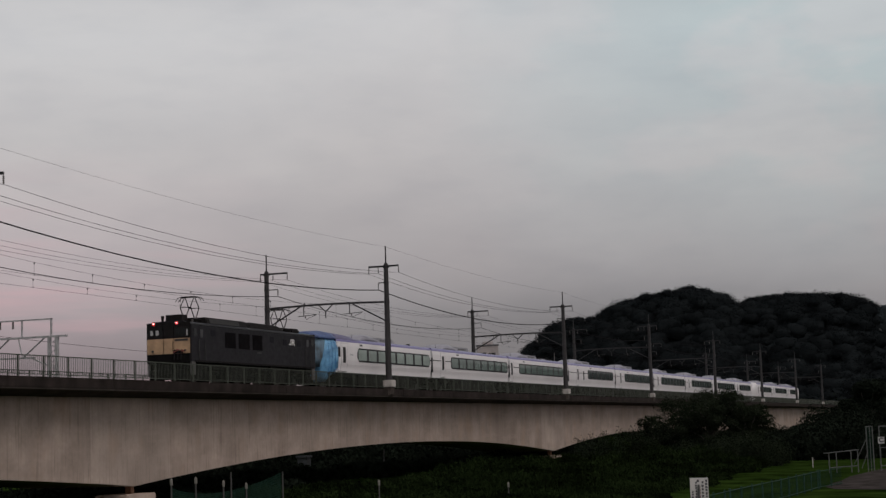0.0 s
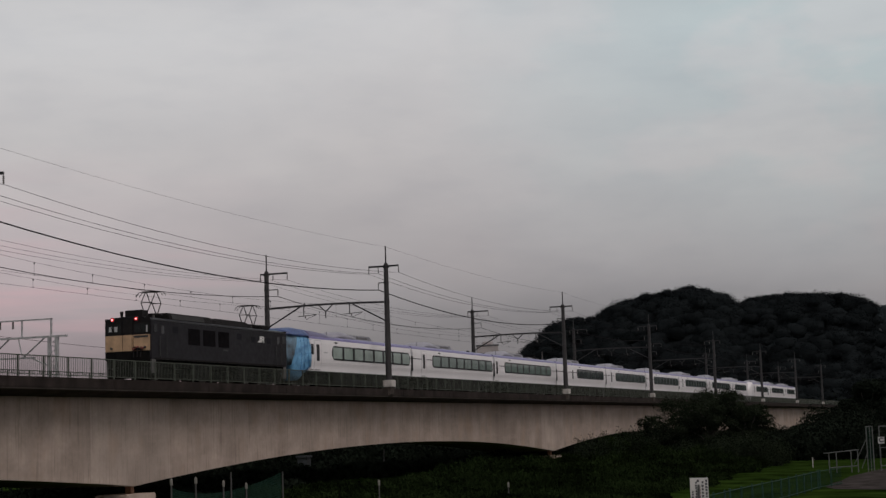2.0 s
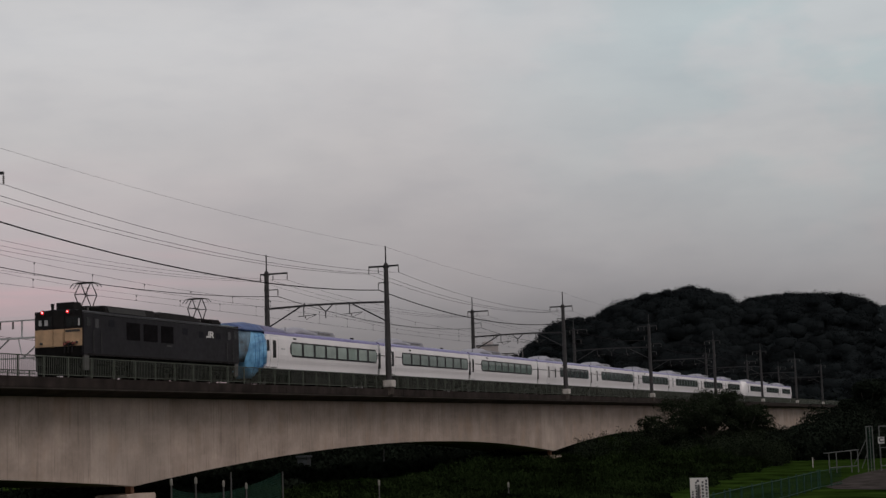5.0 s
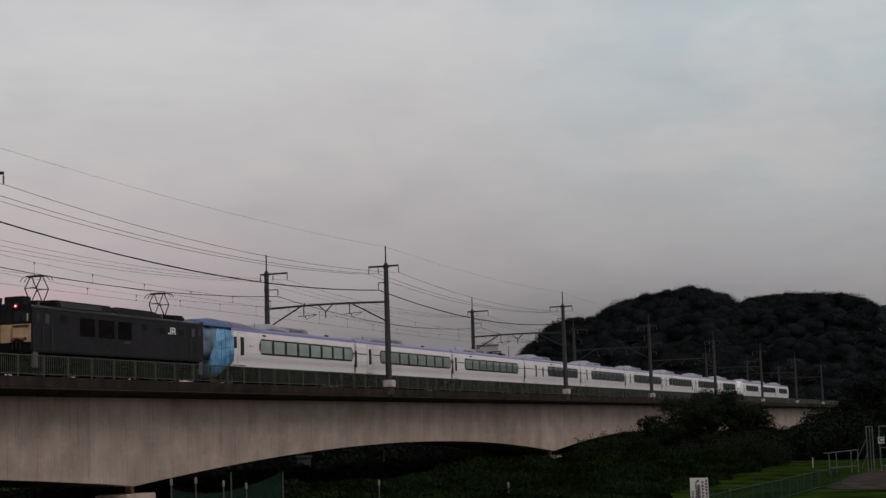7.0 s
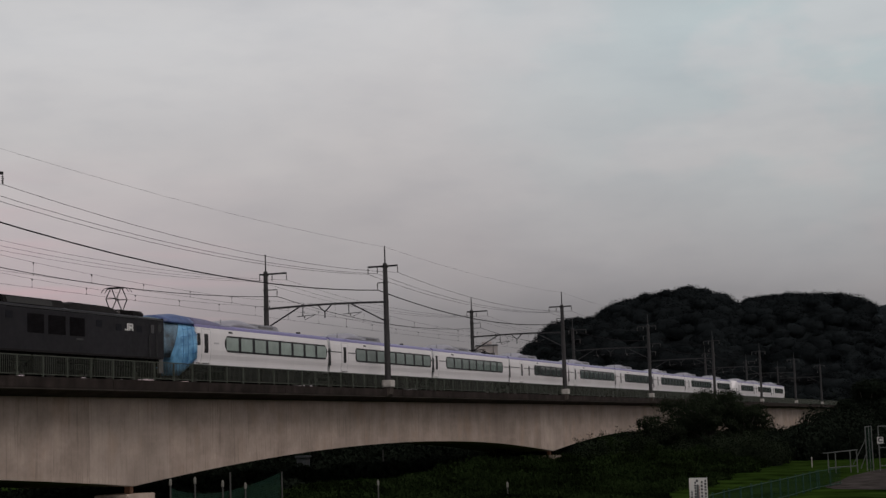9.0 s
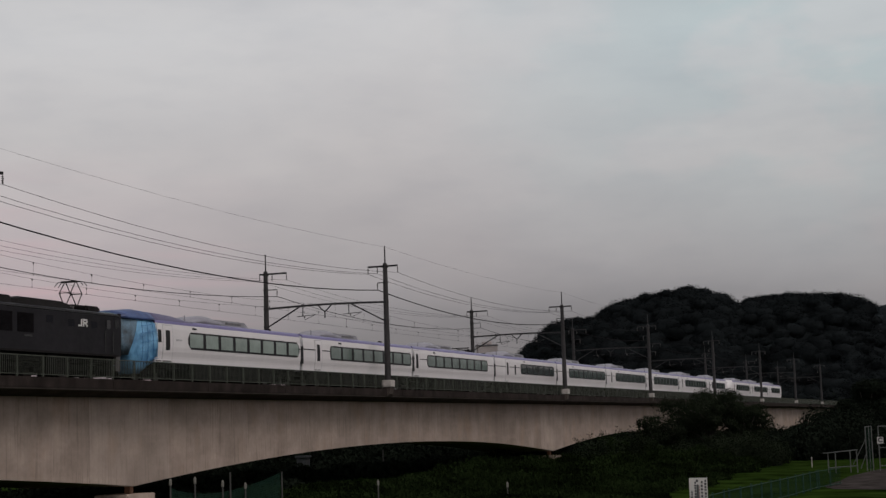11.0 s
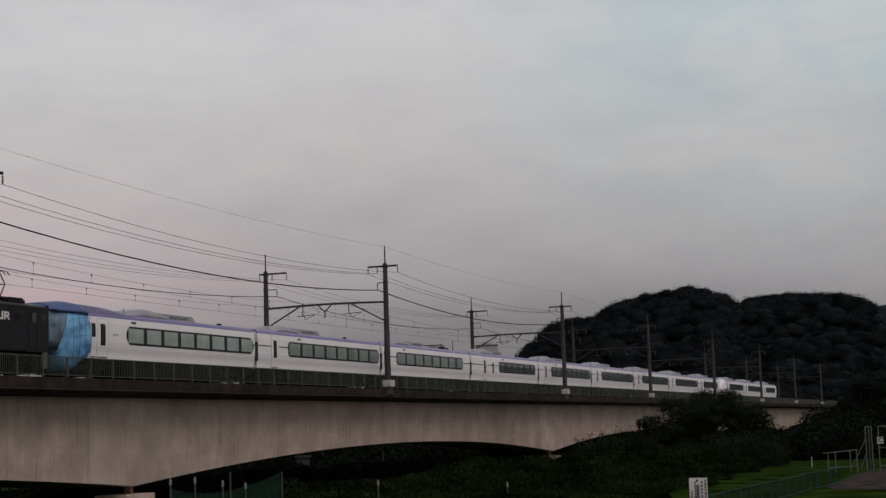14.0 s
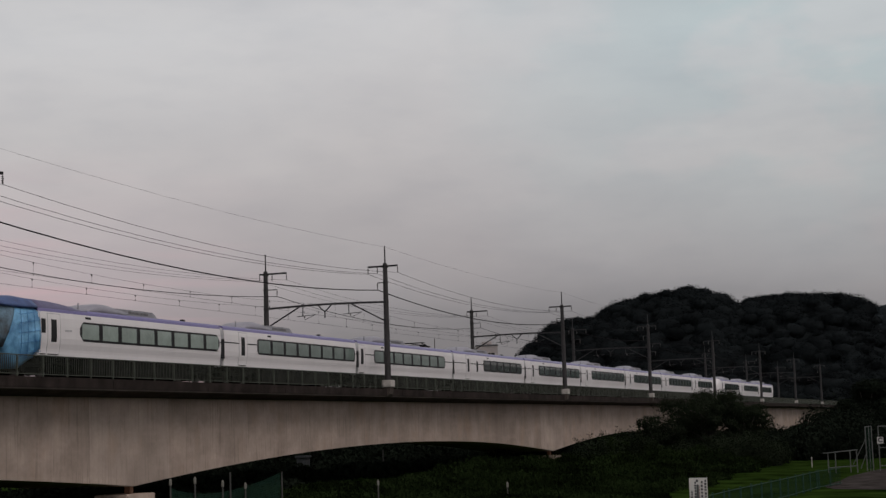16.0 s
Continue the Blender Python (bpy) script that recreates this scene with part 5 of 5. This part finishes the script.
spots += [(83, 53.8, 2.3, 1.6), (85, 54.0, 2.4, 1.7), (87, 54.4, 2.2, 1.6), (81, 54.0, 2.0, 1.5)]
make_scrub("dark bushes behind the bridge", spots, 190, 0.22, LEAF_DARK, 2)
spots = [(r5.uniform(150, 250), r5.uniform(37, 62), r5.uniform(1.0, 1.7), r5.uniform(1.2, 2.2)) for k in range(120)]
spots += [(r5.uniform(150, 200), r5.uniform(8, 40), r5.uniform(1.6, 3.6), r5.uniform(1.5, 2.8)) for k in range(150)]
spots += [(r5.uniform(195, 400), r5.uniform(-30, 40), r5.uniform(3, 6.5), r5.uniform(2, 4)) for k in range(240)]
spots = [(x, y, min(h, 2.6) if y / x > 0.122 else h, r) for x, y, h, r in spots]
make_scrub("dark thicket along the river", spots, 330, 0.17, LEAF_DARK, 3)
spots = [(r5.uniform(400, 470), r5.uniform(-40, 100), r5.uniform(6, 11), r5.uniform(3, 5)) for k in range(150)]
make_scrub("dark trees at the hill's foot where the line runs in", spots, 130, 0.5, LEAF_HILL, 4)

# ---- river flat: sign, fences, ground C gate ----


def make_sign():
    ob = thing("notice_sign", "white notice board with black and red printed lines on a post", "sign", at=(48.93, 9.51, rise(48.93, 9.51)))
    ob.rotation_euler = (0, 0, radians(-78 + 180))
    part("post", Geo().tube((0, 0.05, -0.1), (0, 0.05, 1.9), 0.035, n=8), GATE_WHITE, ob)
    b = part("board", Geo().box(-0.29, 0.26, -0.015, 0.015, 1.05, 2.10), SIGN_WHITE, ob, bevel=0.006)
    r = random.Random(2)
    for x, z0, z1, m in ((-0.23, 1.1, 2.04, SIGN_INK), (-0.12, 1.1, 2.0, SIGN_INK), (-0.02, 1.1, 1.86, SIGN_RED), (0.08, 1.1, 1.98, SIGN_INK), (0.02, 1.95, 2.05, SIGN_INK), (0.19, 1.1, 1.70, SIGN_INK)):
        z = z1
        while z - 0.08 > z0:
            h = r.uniform(0.05, 0.075)
            part("print_bar", Geo().box(x - r.uniform(0.02, 0.04), x + 0.03, -0.022, -0.017, z - h, z), m, b)
            part("print_bar", Geo().box(x - 0.03, x + r.uniform(0.02, 0.04), 0.017, 0.022, z - h, z), m, b)
            z -= h + r.uniform(0.02, 0.04)
    return ob


FENCE_POST = material("fence_post_green", (0.020, 0.050, 0.038), 0.7, spec=0.1, vary=0.2)


def make_low_fence():
    """Green fence along the edge of the sports ground."""
    ob = thing("wire_fence", "low green steel fence of posts and thin bars on the grass", "fence")
    pts = [Vector((56.0, 11.75, 0)), Vector((66.0, 11.55, 0)), Vector((79.0, 10.95, 0)), Vector((88.5, 10.6, 0)), Vector((93.0, 9.9, 0))]
    pk = Geo().box(-0.008, 0.008, -0.008, 0.008, 0.05, 0.97).data("bar")
    po = Geo().tube((0, 0, -0.1), (0, 0, 1.02), 0.036, n=8).tube((0, 0, 1.02), (0, 0, 1.05), 0.045, 0.02, 8).data("post")
    for a, b in zip(pts, pts[1:]):
        n = int((b - a).length / 0.22)
        turn = math.atan2(b.y - a.y, b.x - a.x)
        for k in range(n):
            p = a.lerp(b, k / n)
            q = part("post" if k % 10 == 0 else "bar", po if k % 10 == 0 else pk, FENCE_POST if k % 10 == 0 else FENCE_GREEN, ob, at=(p.x, p.y, rise(p.x, p.y)))
            q.rotation_euler = (0, 0, turn)
        for z in (0.12, 0.96):
            part("rail", Geo().tube(a + Vector((0, 0, z)), b + Vector((0, 0, z)), 0.02, n=6), FENCE_POST, ob)
    return ob


def make_gate():
    """Steel frame with the board C, and the rails of its stair."""
    ob = thing("ground_gate", "pale steel frame of a sports ground with a lettered board", "gate", at=(116, 10.2, rise(116, 10.2)))
    for y in (0.32, -0.1, -0.56, -2.6):
        part("post", Geo().tube((0, y, -0.1), (0, y, 3.12), 0.036, n=8), GATE_WHITE, ob)
    part("post", Geo().tube((0.6, 0.15, -0.1), (0.6, 0.15, 3.12), 0.034, n=8), GATE_WHITE, ob)
    for z in (3.1, 1.62, 0.35):
        part("crossbar", Geo().tube((0, -0.56, z), (0, -2.6, z), 0.03, n=8), GATE_WHITE, ob)
    part("crossbar", Geo().tube((0, 0.32, 3.1), (0, -0.1, 3.1), 0.03, n=8), GATE_WHITE, ob)
    for y in (-0.03, 0.04, 0.11, 0.18, 0.25):
        part("bar", Geo().box(-0.01, 0.01, y - 0.012, y + 0.012, 0.2, 3.1), FENCE_GREEN, ob)
    part("bar", Geo().box(-0.012, 0.012, -0.1, 0.32, 0.2, 0.26), FENCE_GREEN, ob)
    board = part("board", Geo().box(-0.05, -0.02, -0.88, -0.46, 1.90, 2.36), SIGN_WHITE, ob, "white board with a black letter C")
    cu = bpy.data.curves.new("letter", "FONT")
    cu.body, cu.size, cu.extrude, cu.align_x, cu.align_y = "C", 0.44, 0.004, "CENTER", "CENTER"
    cu.offset = 0.025
    t = bpy.data.objects.new("letter_shape", cu)
    me = bpy.data.meshes.new_from_object(t)
    bpy.data.objects.remove(t)
    letter = part("letter", me, SIGN_INK, board)
    letter.matrix_basis = Matrix.Translation((-0.056, -0.67, 2.13)) @ Matrix(((0, 0, -1, 0), (-1, 0, 0, 0), (0, 1, 0, 0), (0, 0, 0, 1)))
    part("brace", Geo().tube((0, 0.35, 2.2), (0, 1.25, 0.5), 0.026, n=6), GATE_WHITE, ob)
    part("brace", Geo().tube((0, 0.30, 1.3), (0, 0.75, 0.2), 0.03, n=6), GATE_WHITE, ob)
    rail = thing("stair_rail", "pale steel handrail on posts beside the gate", "handrail", at=(114, 12.2, rise(114, 12.2)))
    part("top_bar", Geo().tube((0, 1.1, 1.35), (0, -1.3, 1.55), 0.035, n=8), GATE_WHITE, rail)
    for y, z in ((0.75, 1.38), (0.25, 1.42), (-0.75, 1.50), (-1.2, 1.53)):
        part("post", Geo().tube((0, y, -0.1), (0, y, z), 0.036, n=8), GATE_WHITE, rail)
    part("low_bar", Geo().tube((0, 0.75, 0.35), (0, -1.2, 0.45), 0.035, n=8), GATE_WHITE, rail)
    return ob


def make_stakes():
    """Slim posts with pale caps near the levee, some with a green net."""
    for x, y, z in ((56.3, 32, 2.21), (58.3, 32, 2.20), (60.7, 32, 1.97), (62.8, 32, 1.79), (70.2, 28.8, 1.55), (80.2, 25.6, 0.98)):
        ob = thing("stake", "slim grey stake with a pale cap in the grass", "post", "stakes with pale caps", at=(x, y, 0))
        part("shaft", Geo().tube((0, 0, -0.1), (0, 0, z - 0.25), 0.034, n=8), GATE_WHITE_DIM, ob)
        part("cap", Geo().tube((0, 0, z - 0.25), (0, 0, z - 0.06), 0.06, n=8).tube((0, 0, z - 0.06), (0, 0, z + 0.02), 0.06, 0.025, 8), WHITE_DIM, ob, "pale cap")
    ob = thing("marker_stake", "short white marker stake in the grass", "post", at=(128, 15.8, 0))
    part("shaft", Geo().tube((0, 0, -0.1), (0, 0, 0.75), 0.035, n=8), CONCRETE_PALE, ob)
    part("cap", Geo().tube((0, 0, 0.75), (0, 0, 0.80), 0.035, 0.02, 8), CONCRETE_PALE, ob)
    for x, y, z in ((61.4, 32, 2.30), (66.45, 32, 2.15)):
        ob = thing("net_post", "thin dark post that holds a green net", "post", "net posts", at=(x, y, 0))
        part("shaft", Geo().tube((0, 0, -0.1), (0, 0, z), 0.035, n=8), GATE_WHITE_DIM, ob)
    net = thing("green_net", "sagging green net between the posts", "net")
    pts = []
    for k in range(25):
        u = k / 24
        top = 1.35 + 0.75 * u ** 2.5 + 0.5 * (1 - u) ** 5
        pts.append((56.35 + 10.1 * u, top))
    g = Geo()
    for (xa, za), (xb, zb) in zip(pts, pts[1:]):
        for k in range(6):
            x = xa + (xb - xa) * k / 6
            z = za + (zb - za) * k / 6
            g.box(x - 0.014, x + 0.014, 32.06, 32.064, 0, z)
        n = 18
        for k in range(n + 1):
            a, b = za * k / n, zb * k / n
            g.add([(xa, 32.066, a - 0.014), (xb, 32.066, b - 0.014), (xb, 32.066, b + 0.014), (xa, 32.066, a + 0.014)], [(0, 1, 2, 3)])
    tagged(part("mesh", g, FENCE_GREEN, net), kind="stuff")


PILLAR = material("pillar_concrete", (0.06, 0.065, 0.07), 0.95, vary=0.2, scale=2, stain=0.4, spec=0.1)


def make_pillars():
    """Old pale pillars and a lamp post seen through the arch."""
    ob = thing("old_pillar", "pale concrete stub of an old pillar behind the bridge", "pillar", at=(129, 60, 0))
    part("shaft", Geo().box(-0.5, 0.5, -0.45, 0.45, -0.2, 1.75), PILLAR, ob, bevel=0.06)
    part("cap", Geo().box(-0.6, 0.6, -0.55, 0.55, 1.75, 1.95), PILLAR, ob, bevel=0.03)
    ob = thing("lamp_post", "thin grey post standing behind the bridge", "post", at=(133, 54, 0))
    part("shaft", Geo().tube((0, 0, -0.1), (0, 0, 2.25), 0.09, 0.07, 8), GATE_WHITE_DIM, ob)
    part("foot", Geo().box(-0.25, 0.25, -0.25, 0.25, -0.1, 0.3), GATE_WHITE_DIM, ob)


GATE_WHITE_DIM = material("stake_grey", (0.055, 0.055, 0.052), 0.7, vary=0.2)
WHITE_DIM = material("cap_pale", (0.17, 0.165, 0.145), 0.6, vary=0.1)
make_sign()
make_low_fence()
make_gate()
make_stakes()
make_pillars()

make_railing(43.24, "green-grey steel railing with upright slats along the bridge", -20, 425, (61.0, 108.0))
make_railing(52.5, "green-grey steel railing on the bridge's far side", -20, 425, (0, 0))


def motions():
    """The train rolls by at an even pace, wheels turning."""
    times = [0.0, 4.0, 8.0, 12.0, 16.0]
    for ob, back in TRAIN:
        walk(ob, [(t, pose(START + back - SPEED * t, TRACK, RAIL)) for t in times])
    for ob, x, r in WHEELS:
        step = math.degrees(SPEED * 0.2 / r)
        walk(ob, [(0.2 * k, pose(x, 0, r, 0, -step * k, 0)) for k in range(81)])


motions()
